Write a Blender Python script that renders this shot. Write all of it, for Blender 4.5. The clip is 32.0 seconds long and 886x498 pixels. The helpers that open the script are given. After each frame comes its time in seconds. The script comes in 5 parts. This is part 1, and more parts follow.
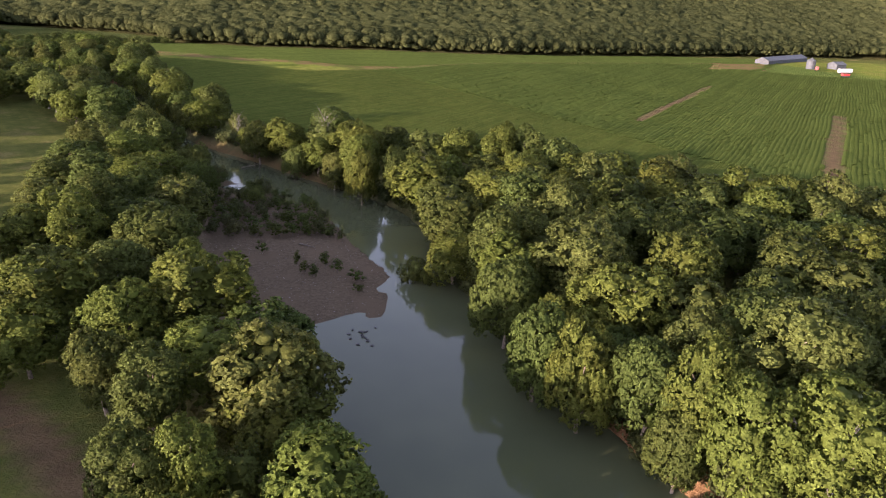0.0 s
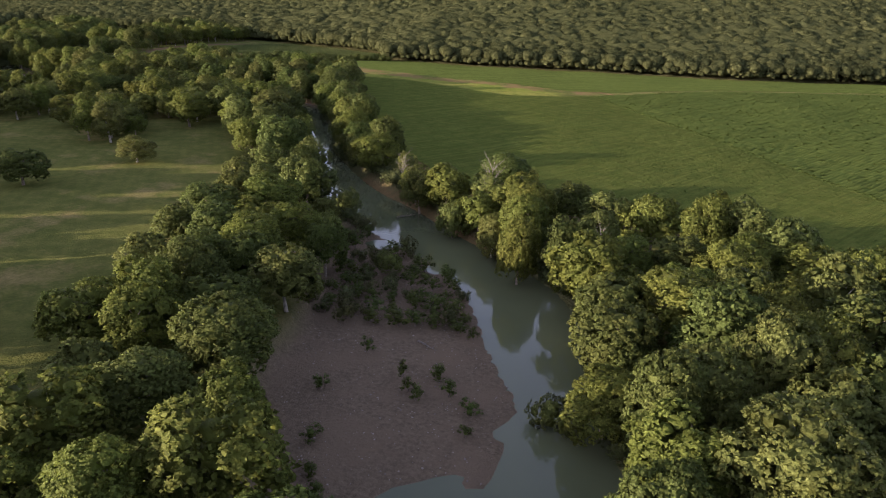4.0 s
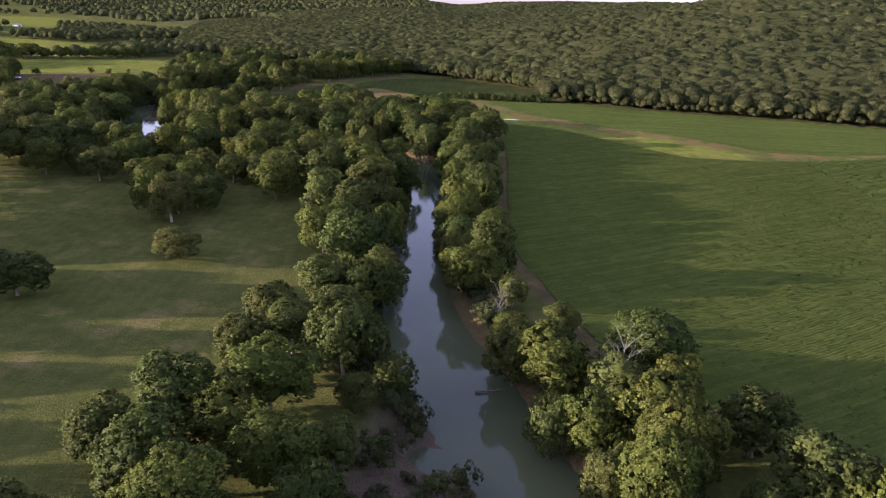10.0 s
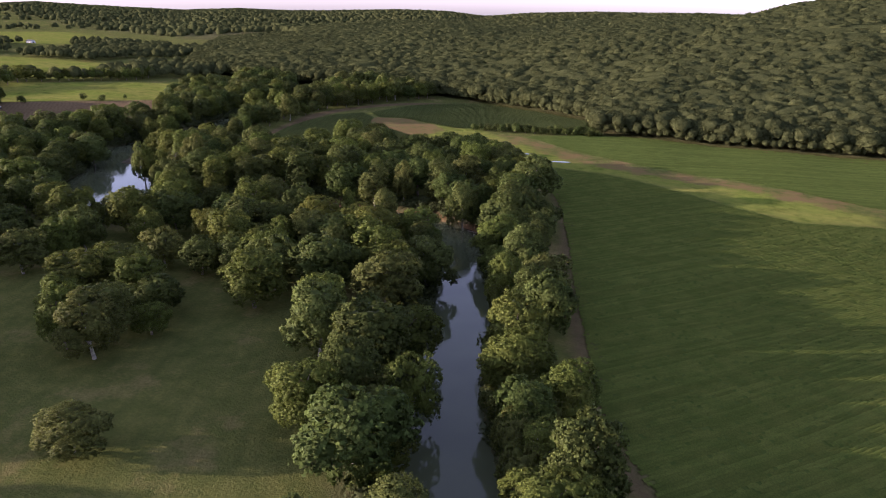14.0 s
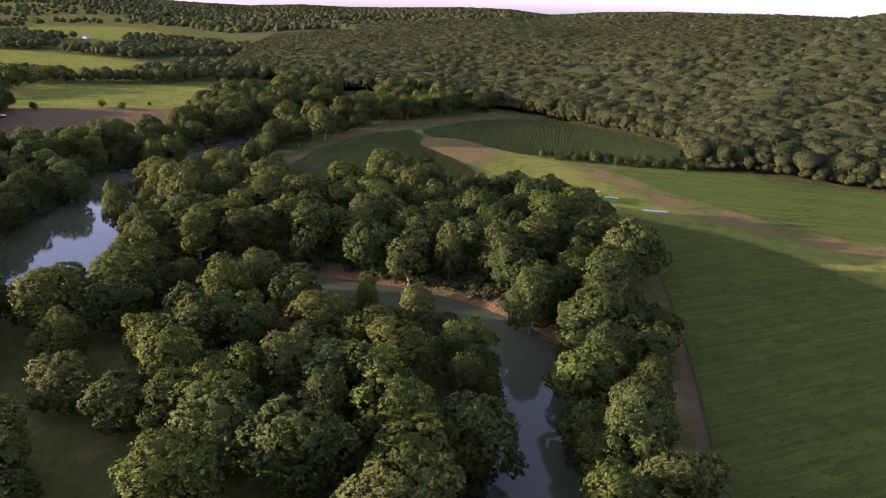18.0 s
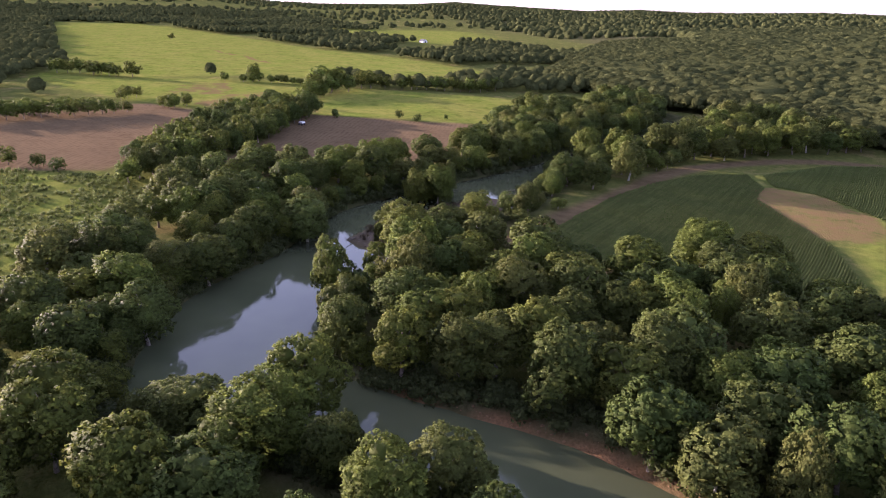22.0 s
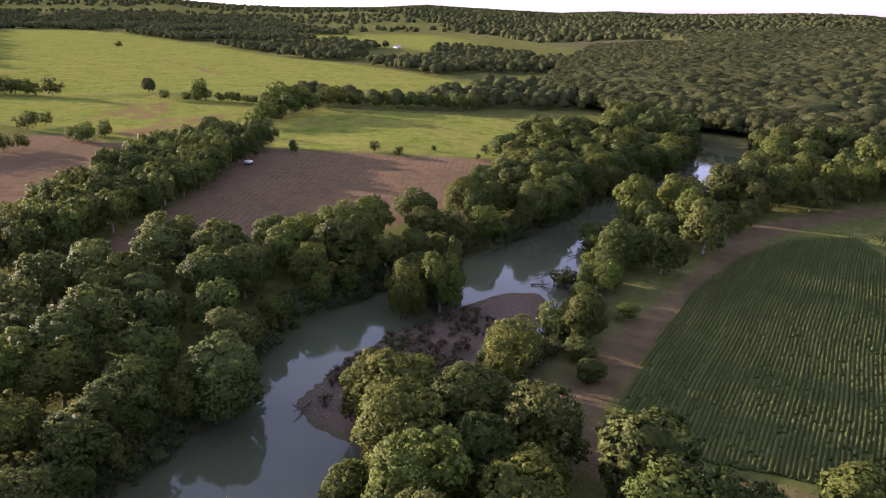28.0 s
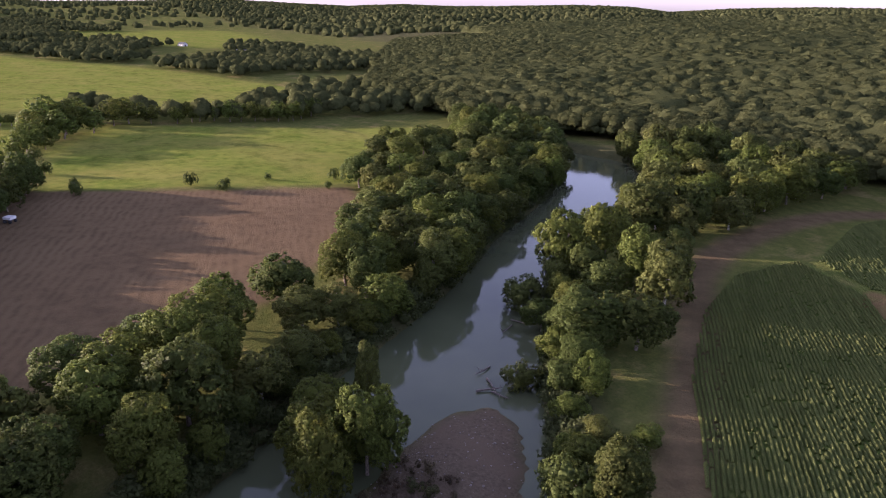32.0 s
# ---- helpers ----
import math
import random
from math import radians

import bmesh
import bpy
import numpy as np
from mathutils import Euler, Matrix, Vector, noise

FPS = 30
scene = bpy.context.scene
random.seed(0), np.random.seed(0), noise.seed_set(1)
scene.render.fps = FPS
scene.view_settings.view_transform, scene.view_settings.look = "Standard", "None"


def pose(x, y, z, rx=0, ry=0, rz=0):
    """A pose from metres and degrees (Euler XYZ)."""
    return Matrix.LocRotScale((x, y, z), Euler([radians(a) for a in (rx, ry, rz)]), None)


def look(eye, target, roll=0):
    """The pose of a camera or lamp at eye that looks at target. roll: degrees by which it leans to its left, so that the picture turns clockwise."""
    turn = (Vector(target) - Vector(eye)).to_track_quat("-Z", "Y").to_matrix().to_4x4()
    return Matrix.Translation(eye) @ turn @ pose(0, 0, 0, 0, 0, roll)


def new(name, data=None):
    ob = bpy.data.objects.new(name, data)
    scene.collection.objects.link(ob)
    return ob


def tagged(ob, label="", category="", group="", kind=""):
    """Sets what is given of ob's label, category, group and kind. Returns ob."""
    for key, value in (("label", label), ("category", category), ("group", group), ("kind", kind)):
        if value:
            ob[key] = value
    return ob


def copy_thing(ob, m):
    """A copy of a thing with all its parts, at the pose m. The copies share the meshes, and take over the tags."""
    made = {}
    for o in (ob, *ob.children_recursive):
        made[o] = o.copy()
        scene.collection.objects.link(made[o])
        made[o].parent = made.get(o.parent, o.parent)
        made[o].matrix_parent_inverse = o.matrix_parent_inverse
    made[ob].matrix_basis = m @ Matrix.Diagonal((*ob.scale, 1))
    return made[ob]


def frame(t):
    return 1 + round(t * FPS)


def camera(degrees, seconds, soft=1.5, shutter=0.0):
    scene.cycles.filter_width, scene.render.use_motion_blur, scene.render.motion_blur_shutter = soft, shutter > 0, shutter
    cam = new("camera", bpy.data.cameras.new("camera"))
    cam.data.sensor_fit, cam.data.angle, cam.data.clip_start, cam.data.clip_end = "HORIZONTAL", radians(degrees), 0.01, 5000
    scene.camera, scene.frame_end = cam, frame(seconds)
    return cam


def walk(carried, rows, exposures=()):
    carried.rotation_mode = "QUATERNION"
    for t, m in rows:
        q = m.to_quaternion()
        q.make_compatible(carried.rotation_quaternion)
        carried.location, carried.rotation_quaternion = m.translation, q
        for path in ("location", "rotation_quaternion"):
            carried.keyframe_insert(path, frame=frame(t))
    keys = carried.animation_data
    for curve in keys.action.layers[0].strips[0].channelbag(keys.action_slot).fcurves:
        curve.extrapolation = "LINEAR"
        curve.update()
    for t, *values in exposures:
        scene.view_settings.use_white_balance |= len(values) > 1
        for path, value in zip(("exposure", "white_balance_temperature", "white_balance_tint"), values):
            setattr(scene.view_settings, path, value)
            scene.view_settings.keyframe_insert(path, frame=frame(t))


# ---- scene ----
cam = camera(63.3, 32.0, 1.0)
SKY_STRENGTH, SUN_POWER = 0.135, 4.3
EXPOSURES = [(0.0, 2.13, 5730, 37), (3.0, 1.99, 5680, 37), (6.0, 1.93, 5480, 38), (10.0, 1.85, 5330, 43), (14.0, 1.68, 5350, 43), (17.0, 1.71, 5350, 45), (21.0, 2.19, 5350, 47), (25.0, 2.31, 5500, 47), (28.0, 2.09, 5450, 48), (32.0, 1.85, 5350, 49)]
PATH = [
    (0, (-0.488, 0.373, 52.654), (-0.483, 2.252, 51.97), 3.0),
    (0.5, (0.497, 4.624, 52.842), (0.411, 6.5, 52.155), 3.1),
    (1, (1.715, 9.073, 52.962), (1.544, 10.944, 52.275), 3.0),
    (1.5, (2.881, 13.673, 53.218), (2.637, 15.536, 52.533), 2.9),
    (2, (3.937, 18.739, 53.625), (3.625, 20.593, 52.943), 2.9),
    (2.5, (4.895, 24.089, 54.052), (4.516, 25.931, 53.372), 2.8),
    (3, (5.523, 29.74, 54.585), (5.077, 31.568, 53.907), 2.7),
    (3.5, (5.994, 35.3, 55.271), (5.48, 37.11, 54.593), 2.7),
    (5.5, (6.234, 55.441, 58.123), (5.488, 57.167, 57.442), 1.9),
    (6, (5.919, 61.136, 58.54), (5.127, 62.844, 57.865), 2.0),
    (6.5, (5.358, 67.135, 58.849), (4.52, 68.824, 58.181), 2.1),
    (7, (4.527, 73.533, 59.313), (3.643, 75.2, 58.65), 2.1),
    (7.5, (3.793, 79.927, 59.843), (2.862, 81.569, 59.182), 2.0),
    (8, (2.848, 86.141, 60.449), (1.876, 87.761, 59.79), 2.0),
    (8.5, (1.644, 92.149, 61.028), (0.655, 93.759, 60.371), 2.0),
    (9, (-0.451, 98.214, 61.627), (-1.45, 99.819, 60.974), 2.0),
    (9.5, (-3.309, 103.834, 62.395), (-4.315, 105.436, 61.745), 1.9),
    (10, (-7.057, 109.54, 63.155), (-8.07, 111.139, 62.509), 1.9),
    (10.5, (-11.32, 115.476, 63.896), (-12.339, 117.072, 63.254), 2.0),
    (11, (-15.975, 121.851, 64.576), (-17.003, 123.444, 63.937), 2.0),
    (11.5, (-21.058, 128.251, 65.26), (-22.093, 129.84, 64.624), 1.9),
    (12, (-26.501, 135.143, 65.964), (-27.543, 136.729, 65.331), 1.7),
    (12.5, (-32.18, 142.774, 66.664), (-33.231, 144.354, 66.033), 1.7),
    (13, (-38.207, 150.508, 67.261), (-39.264, 152.085, 66.634), 1.6),
    (13.5, (-44.144, 158.533, 67.332), (-45.21, 160.106, 66.707), 1.6),
    (14, (-50.047, 166.504, 67.253), (-51.12, 168.073, 66.63), 1.5),
    (14.5, (-55.759, 174.289, 67.352), (-56.837, 175.854, 66.729), 1.6),
    (16.5, (-77.024, 203.69, 68.927), (-78.124, 205.238, 68.299), 1.9),
    (17, (-82.272, 211.712, 68.912), (-83.389, 213.247, 68.284), 1.8),
    (17.5, (-88.157, 219.766, 68.916), (-89.309, 221.275, 68.286), 1.9),
    (18, (-94.384, 227.757, 69.111), (-95.579, 229.231, 68.478), 2.1),
    (18.5, (-100.354, 235.783, 69.201), (-101.616, 237.198, 68.564), 2.2),
    (19, (-106.618, 243.63, 69.115), (-107.954, 244.975, 68.476), 2.3),
    (19.5, (-113.061, 251.19, 68.947), (-114.466, 252.461, 68.307), 2.4),
    (20, (-119.992, 258.537, 68.887), (-121.466, 259.727, 68.245), 2.3),
    (20.5, (-126.847, 265.405, 68.75), (-128.387, 266.507, 68.108), 2.3),
    (21, (-134.15, 271.885, 68.907), (-135.754, 272.891, 68.262), 2.2),
    (21.5, (-141.634, 277.812, 69.075), (-143.291, 278.725, 68.426), 1.9),
    (22, (-149.727, 283.212, 68.952), (-151.432, 284.033, 68.304), 2.0),
    (22.5, (-158.118, 288.439, 68.658), (-159.863, 289.174, 68.012), 1.9),
    (23, (-166.852, 293.561, 68.45), (-168.627, 294.222, 67.806), 1.7),
    (23.5, (-175.4, 298.138, 68.28), (-177.178, 298.791, 67.64), 1.6),
    (24, (-183.851, 302.269, 68.37), (-185.632, 302.916, 67.733), 1.4),
    (24.5, (-191.771, 305.87, 68.459), (-193.554, 306.512, 67.82), 1.1),
    (25, (-198.842, 308.755, 68.547), (-200.617, 309.42, 67.908), 0.9),
    (25.5, (-205.104, 310.827, 68.626), (-206.867, 311.52, 67.985), 0.7),
    (27.5, (-229.265, 314.894, 68.599), (-230.961, 315.738, 67.958), 1.6),
    (28, (-236.487, 316.377, 68.645), (-238.163, 317.262, 68.005), 1.6),
    (28.5, (-243.995, 317.825, 68.667), (-245.64, 318.765, 68.027), 1.5),
    (29, (-251.909, 319.107, 68.761), (-253.522, 320.102, 68.12), 1.5),
    (29.5, (-259.829, 320.578, 68.652), (-261.406, 321.628, 68.012), 1.5),
    (30, (-268.244, 322.47, 68.336), (-269.784, 323.575, 67.696), 1.5),
    (30.5, (-276.759, 324.839, 67.961), (-278.259, 325.998, 67.322), 1.6),
    (31, (-285.285, 327.49, 67.763), (-286.746, 328.696, 67.124), 1.5),
    (31.5, (-293.53, 329.906, 67.629), (-294.942, 331.17, 66.989), 1.5),
    (32, (-301.607, 332.742, 67.501), (-302.968, 334.059, 66.858), 1.4),
]
walk(cam, [(t, look(eye, target, roll)) for t, eye, target, roll in PATH], EXPOSURES)

# ---- sky and sun ----
SUN_AZ, SUN_EL = 128.5, 9.8          # degrees left of north, and above the horizon
world = bpy.data.worlds.new("sky")
scene.world = world
world.use_nodes = True
wn, wl = world.node_tree.nodes, world.node_tree.links
sky = wn.new("ShaderNodeTexSky")
sky.sky_type, sky.sun_disc = "NISHITA", False
sky.sun_elevation, sky.sun_rotation = radians(SUN_EL), radians(-SUN_AZ)
sky.air_density, sky.dust_density, sky.ozone_density = 1.0, 1.2, 0.4
wn["Background"].inputs[1].default_value = SKY_STRENGTH
haze = wn.new("ShaderNodeHueSaturation")
haze.inputs["Saturation"].default_value = 0.5
wl.new(sky.outputs[0], haze.inputs["Color"])
wl.new(haze.outputs[0], wn["Background"].inputs[0])
sun_way = Vector((-math.sin(radians(SUN_AZ)) * math.cos(radians(SUN_EL)), math.cos(radians(SUN_AZ)) * math.cos(radians(SUN_EL)), math.sin(radians(SUN_EL))))
sun = new("sun", bpy.data.lights.new("sun", "SUN"))
sun.data.energy, sun.data.angle, sun.data.color = SUN_POWER, radians(0.6), (1.0, 0.80, 0.52)
sun.matrix_world = look(sun_way * 400, (0, 0, 0))


# ---- materials ----
def material(name, rough=0.8, metal=0.0):
    m = bpy.data.materials.new(name)
    m.use_nodes = True
    n, l = m.node_tree.nodes, m.node_tree.links
    b = n["Principled BSDF"]
    b.inputs["Roughness"].default_value, b.inputs["Metallic"].default_value = rough, metal
    b.inputs["Specular IOR Level"].default_value = 0.25
    return m, n, l, b


def mixed(n, l, fac, a, b, mode="MIX"):
    x = n.new("ShaderNodeMix")
    x.data_type, x.blend_type = "RGBA", mode
    for socket, v in ((x.inputs[0], fac), (x.inputs[6], a), (x.inputs[7], b)):
        if isinstance(v, bpy.types.NodeSocket):
            l.new(v, socket)
        elif isinstance(v, (int, float)):
            socket.default_value = v
        else:
            socket.default_value = (*v, 1)
    return x.outputs[2]


def noise_of(n, l, coord, scale, detail=4.0, rough=0.6, lo=0.35, hi=0.65):
    x = n.new("ShaderNodeTexNoise")
    x.inputs["Scale"].default_value, x.inputs["Detail"].default_value, x.inputs["Roughness"].default_value = scale, detail, rough
    l.new(coord, x.inputs["Vector"])
    r = n.new("ShaderNodeMapRange")
    r.inputs[1].default_value, r.inputs[2].default_value = lo, hi
    l.new(x.outputs[0], r.inputs[0])
    return r.outputs[0]


def bumped(n, l, b, height, distance, strength=0.6):
    x = n.new("ShaderNodeBump")
    x.inputs["Strength"].default_value, x.inputs["Distance"].default_value = strength, distance
    l.new(height, x.inputs["Height"])
    l.new(x.outputs[0], b.inputs["Normal"])


def plain(name, colour, rough=0.7, metal=0.0, vary=0.25, scale=2.0, bump=0.0):
    m, n, l, b = material(name, rough, metal)
    pos = n.new("ShaderNodeNewGeometry").outputs["Position"]
    f = noise_of(n, l, pos, scale)
    dark = tuple(c * (1 - vary) for c in colour)
    lite = tuple(min(1, c * (1 + vary)) for c in colour)
    l.new(mixed(n, l, f, dark, lite), b.inputs["Base Color"])
    if bump:
        bumped(n, l, b, noise_of(n, l, pos, scale * 4, 5), bump)
    return m


def foliage(name, dark, lite, glow=0.45, rough=0.55):
    """Leaves: each tree has its own tint, each spray of leaves its own lightness."""
    m, n, l, b = material(name, rough)
    b.inputs["Specular IOR Level"].default_value = 0.05 if rough < 0.8 else 0.0
    geo, info = n.new("ShaderNodeNewGeometry"), n.new("ShaderNodeObjectInfo")
    patch = noise_of(n, l, geo.outputs["Position"], 0.22, 3)
    tint = mixed(n, l, info.outputs["Random"], dark, lite)
    tint = mixed(n, l, patch, tint, lite)
    hsv = n.new("ShaderNodeHueSaturation")
    val = n.new("ShaderNodeMapRange")
    val.inputs[3].default_value, val.inputs[4].default_value = (0.60, 1.32) if rough < 0.8 else (0.88, 1.12)
    l.new(geo.outputs["Random Per Island"], val.inputs[0])
    hue = n.new("ShaderNodeMapRange")
    hue.inputs[3].default_value, hue.inputs[4].default_value = 0.488, 0.526
    l.new(info.outputs["Random"], hue.inputs[0])
    l.new(val.outputs[0], hsv.inputs["Value"])
    l.new(hue.outputs[0], hsv.inputs["Hue"])
    l.new(tint, hsv.inputs["Color"])
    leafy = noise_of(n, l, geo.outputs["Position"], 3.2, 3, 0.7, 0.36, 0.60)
    # the bump's hollows are also darkened in the colour, like gaps between leaves
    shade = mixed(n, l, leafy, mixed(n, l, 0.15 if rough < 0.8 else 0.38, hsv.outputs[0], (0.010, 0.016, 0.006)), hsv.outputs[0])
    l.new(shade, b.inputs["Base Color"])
    bumped(n, l, b, leafy, 0.12, 0.4)
    tr = n.new("ShaderNodeBsdfTranslucent")
    l.new(hsv.outputs[0], tr.inputs["Color"])
    mx = n.new("ShaderNodeMixShader")
    mx.inputs[0].default_value = glow
    l.new(b.outputs[0], mx.inputs[1])
    l.new(tr.outputs[0], mx.inputs[2])
    l.new(mx.outputs[0], n["Material Output"].inputs[0])
    return m


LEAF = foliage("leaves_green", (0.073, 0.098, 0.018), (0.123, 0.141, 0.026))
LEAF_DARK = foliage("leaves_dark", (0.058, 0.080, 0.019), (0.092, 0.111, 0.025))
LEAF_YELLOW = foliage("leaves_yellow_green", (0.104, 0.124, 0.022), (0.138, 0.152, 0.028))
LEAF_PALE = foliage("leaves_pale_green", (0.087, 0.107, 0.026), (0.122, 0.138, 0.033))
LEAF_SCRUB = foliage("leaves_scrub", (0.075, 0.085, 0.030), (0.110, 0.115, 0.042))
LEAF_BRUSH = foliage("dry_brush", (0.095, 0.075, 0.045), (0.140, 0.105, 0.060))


def woods_leaf(name, dark, lite):
    """Massed leaves of far woods: stands differ in tint, with leafy relief."""
    m, n, l, b = material(name, 0.8)
    geo = n.new("ShaderNodeNewGeometry")
    pos = geo.outputs["Position"]
    tint = mixed(n, l, geo.outputs["Random Per Island"], dark, lite)
    tint = mixed(n, l, noise_of(n, l, pos, 0.012, 3), tint, mixed(n, l, 0.5, tint, lite))
    leafy = noise_of(n, l, pos, 0.9, 4, 0.7)
    b.inputs["Specular IOR Level"].default_value = 0.0
    # low spots of the leafy relief are darkened in the tint too
    tint = mixed(n, l, leafy, mixed(n, l, 0.38, tint, (0.012, 0.02, 0.008)), tint)
    l.new(tint, b.inputs["Base Color"])
    bumped(n, l, b, leafy, 0.4, 0.5)
    tr, mx = n.new("ShaderNodeBsdfTranslucent"), n.new("ShaderNodeMixShader")
    mx.inputs[0].default_value = 0.45
    l.new(tint, tr.inputs["Color"])
    l.new(b.outputs[0], mx.inputs[1])
    l.new(tr.outputs[0], mx.inputs[2])
    l.new(mx.outputs[0], n["Material Output"].inputs[0])
    return m


LEAF_WOODS = woods_leaf("leaves_woods", (0.060, 0.070, 0.026), (0.100, 0.110, 0.039))
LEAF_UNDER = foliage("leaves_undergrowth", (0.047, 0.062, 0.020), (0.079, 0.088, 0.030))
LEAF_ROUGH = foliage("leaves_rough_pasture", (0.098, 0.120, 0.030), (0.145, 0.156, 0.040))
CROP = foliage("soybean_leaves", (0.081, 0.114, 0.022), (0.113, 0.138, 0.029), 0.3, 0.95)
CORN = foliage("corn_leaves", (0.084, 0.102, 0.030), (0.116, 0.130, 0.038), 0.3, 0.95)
BARK = plain("bark", (0.16, 0.13, 0.10), 0.9, vary=0.4, scale=3.0, bump=0.03)
BARK_GREY = plain("grey_dead_wood", (0.115, 0.105, 0.09), 0.9, vary=0.3, scale=3.0)
BARK_PALE = plain("pale_bark", (0.26, 0.235, 0.195), 0.85, vary=0.35, scale=2.0, bump=0.02)


# ---- the plan of the river ----
def smooth_line(points, step=3.0):
    """A soft curve through the points of a plan."""
    p = [Vector(q) for q in points]
    p = [2 * p[0] - p[1]] + p + [2 * p[-1] - p[-2]]
    out = []
    for a, b, c, d in zip(p, p[1:], p[2:], p[3:]):
        k = max(1, int((c - b).length / step))
        for i in range(k):
            u = i / k
            out.append(0.5 * (2 * b + (c - a) * u + (2 * a - 5 * b + 4 * c - d) * u * u + (3 * b - a - 3 * c + d) * u ** 3))
    return np.array([q[:] for q in out + [p[-2]]])


EAST_BANK = smooth_line([(120, -60), (75, 10), (45, 45), (29, 68), (20, 87), (9, 110), (1, 135), (-5, 158), (-13, 174), (-28, 188), (-43, 200), (-57, 213), (-77, 229), (-97, 252),
                         (-112, 272), (-127, 302), (-141, 322), (-150, 337), (-159, 352), (-172, 359), (-188, 361), (-205, 359), (-222, 353), (-234, 347), (-250, 334), (-263, 324), (-273, 319),
                         (-284, 321), (-294, 326), (-306, 337), (-318, 348), (-326, 360), (-340, 383), (-353, 406), (-372, 428), (-391, 453), (-405, 470), (-416, 487), (-424, 514), (-427, 543), (-442, 585), (-480, 622)])
WEST_BANK = smooth_line([(60, -90), (20, -5), (0, 40), (-11, 64), (-22, 84), (-22, 103), (-18, 108), (-14, 112), (-10.5, 108), (-10, 120), (-12.5, 121.5), (-10, 128), (-15, 137), (-16.5, 140), (-20, 146), (-21.5, 150), (-30, 166), (-40, 177), (-54, 187),
                         (-68, 196), (-83, 206), (-99, 227), (-120, 257), (-142, 294), (-153, 312), (-160, 326), (-172, 337), (-190, 340), (-208, 334), (-224, 324), (-238, 311), (-249, 300),
                         (-258, 289), (-268, 281), (-279, 281), (-302, 288), (-323, 301), (-344, 325), (-378, 353), (-391, 378), (-401, 399), (-410, 425), (-425, 460), (-442, 492), (-460, 535), (-490, 588), (-535, 625)])
RIVER = np.vstack([EAST_BANK, WEST_BANK[::-1]])
ISLAND = np.array([(-331, 352), (-341, 347), (-349, 346), (-355, 353), (-362, 361), (-367, 372), (-372, 386), (-377, 399), (-379, 410), (-375, 418), (-368, 416), (-360, 409), (-355, 401), (-349, 391), (-341, 374), (-333, 361)])
GRAVEL_BAR = np.array([(-21, 82), (-30, 90), (-44, 108), (-50, 125), (-52, 142), (-60, 160), (-66, 186), (-62, 200), (-28, 176), (-5, 152), (0, 116), (-14, 104)])


def inside(poly, x, y):
    hit = np.zeros(x.shape, bool)
    px, py = poly[:, 0], poly[:, 1]
    qx, qy = np.roll(px, -1), np.roll(py, -1)
    for a, b, c, d in zip(px, py, qx, qy):
        if b != d:
            hit ^= ((b > y) != (d > y)) & (x < (c - a) * (y - b) / (d - b) + a)
    return hit


def away(line, x, y, closed=False):
    """How far each point lies from a line."""
    best = np.full(x.shape, 1e9)
    ends = np.roll(line, -1, axis=0) if closed else line[1:]
    for (a, b), (c, d) in zip(line, ends):
        ux, uy = c - a, d - b
        u = np.clip(((x - a) * ux + (y - b) * uy) / max(ux * ux + uy * uy, 1e-9), 0, 1)
        best = np.minimum(best, (x - a - u * ux) ** 2 + (y - b - u * uy) ** 2)
    return np.sqrt(best)


def ease(v, a, b):
    u = np.clip((v - a) / (b - a), 0, 1)
    return u * u * (3 - 2 * u)


def waves(x, y, size, seed=0):
    """Cheap smooth relief, about -1 to 1."""
    out = 0.0
    r = np.random.RandomState(seed)
    for k in range(5):
        a, f, ph = r.uniform(0, 6.28), r.uniform(0.6, 1.7) * 6.28 / size, r.uniform(0, 6.28)
        out = out + np.sin((x * np.cos(a) + y * np.sin(a)) * f + ph + 0.8 * np.sin((y * np.cos(a) - x * np.sin(a)) * f * 0.7))
    return out / 3.0


# the foot of the wooded hills, from west to east
FOOT_X = [-6000, -2600, -1270, -1010, -710, -590, -500, -420, -385, -330, -287, -240, -213, -185, -125, -43, 39, 125, 200, 280, 420, 700, 2500]
FOOT_Y = [1500, 1400, 1150, 900, 665, 640, 660, 660, 662, 642, 630, 611, 563, 567, 574, 588, 606, 647, 690, 735, 790, 800, 800]
RISE_X = [-6000, -1500, -900, -500, -330, -250, -150, 0, 300, 2500]
RISE_Z = [28, 30, 46, 60, 70, 86, 104, 114, 116, 116]
# the crest of the distant ridges, by degrees left of north
RIDGE_AT = [0, 13, 22, 26, 28, 31, 34, 38, 42, 46, 50, 54, 60, 63.6, 67, 73, 78, 82, 92, 110, 150]
RIDGE_TOP = [100, 82, 79, 70, 64, 48, 66, 68, 57, 50, 54, 40, 51, 61, 43, 33, 40, 58, 56, 40, 36]
PUDDLES = [(-56, 156, 2.6, 5.5), (-51, 164, 2.5, 2.5), (-56, 184, 4.0, 3.5), (-52, 192, 3.5, 2.5), (-38, 175, 3.0, 2.5)]


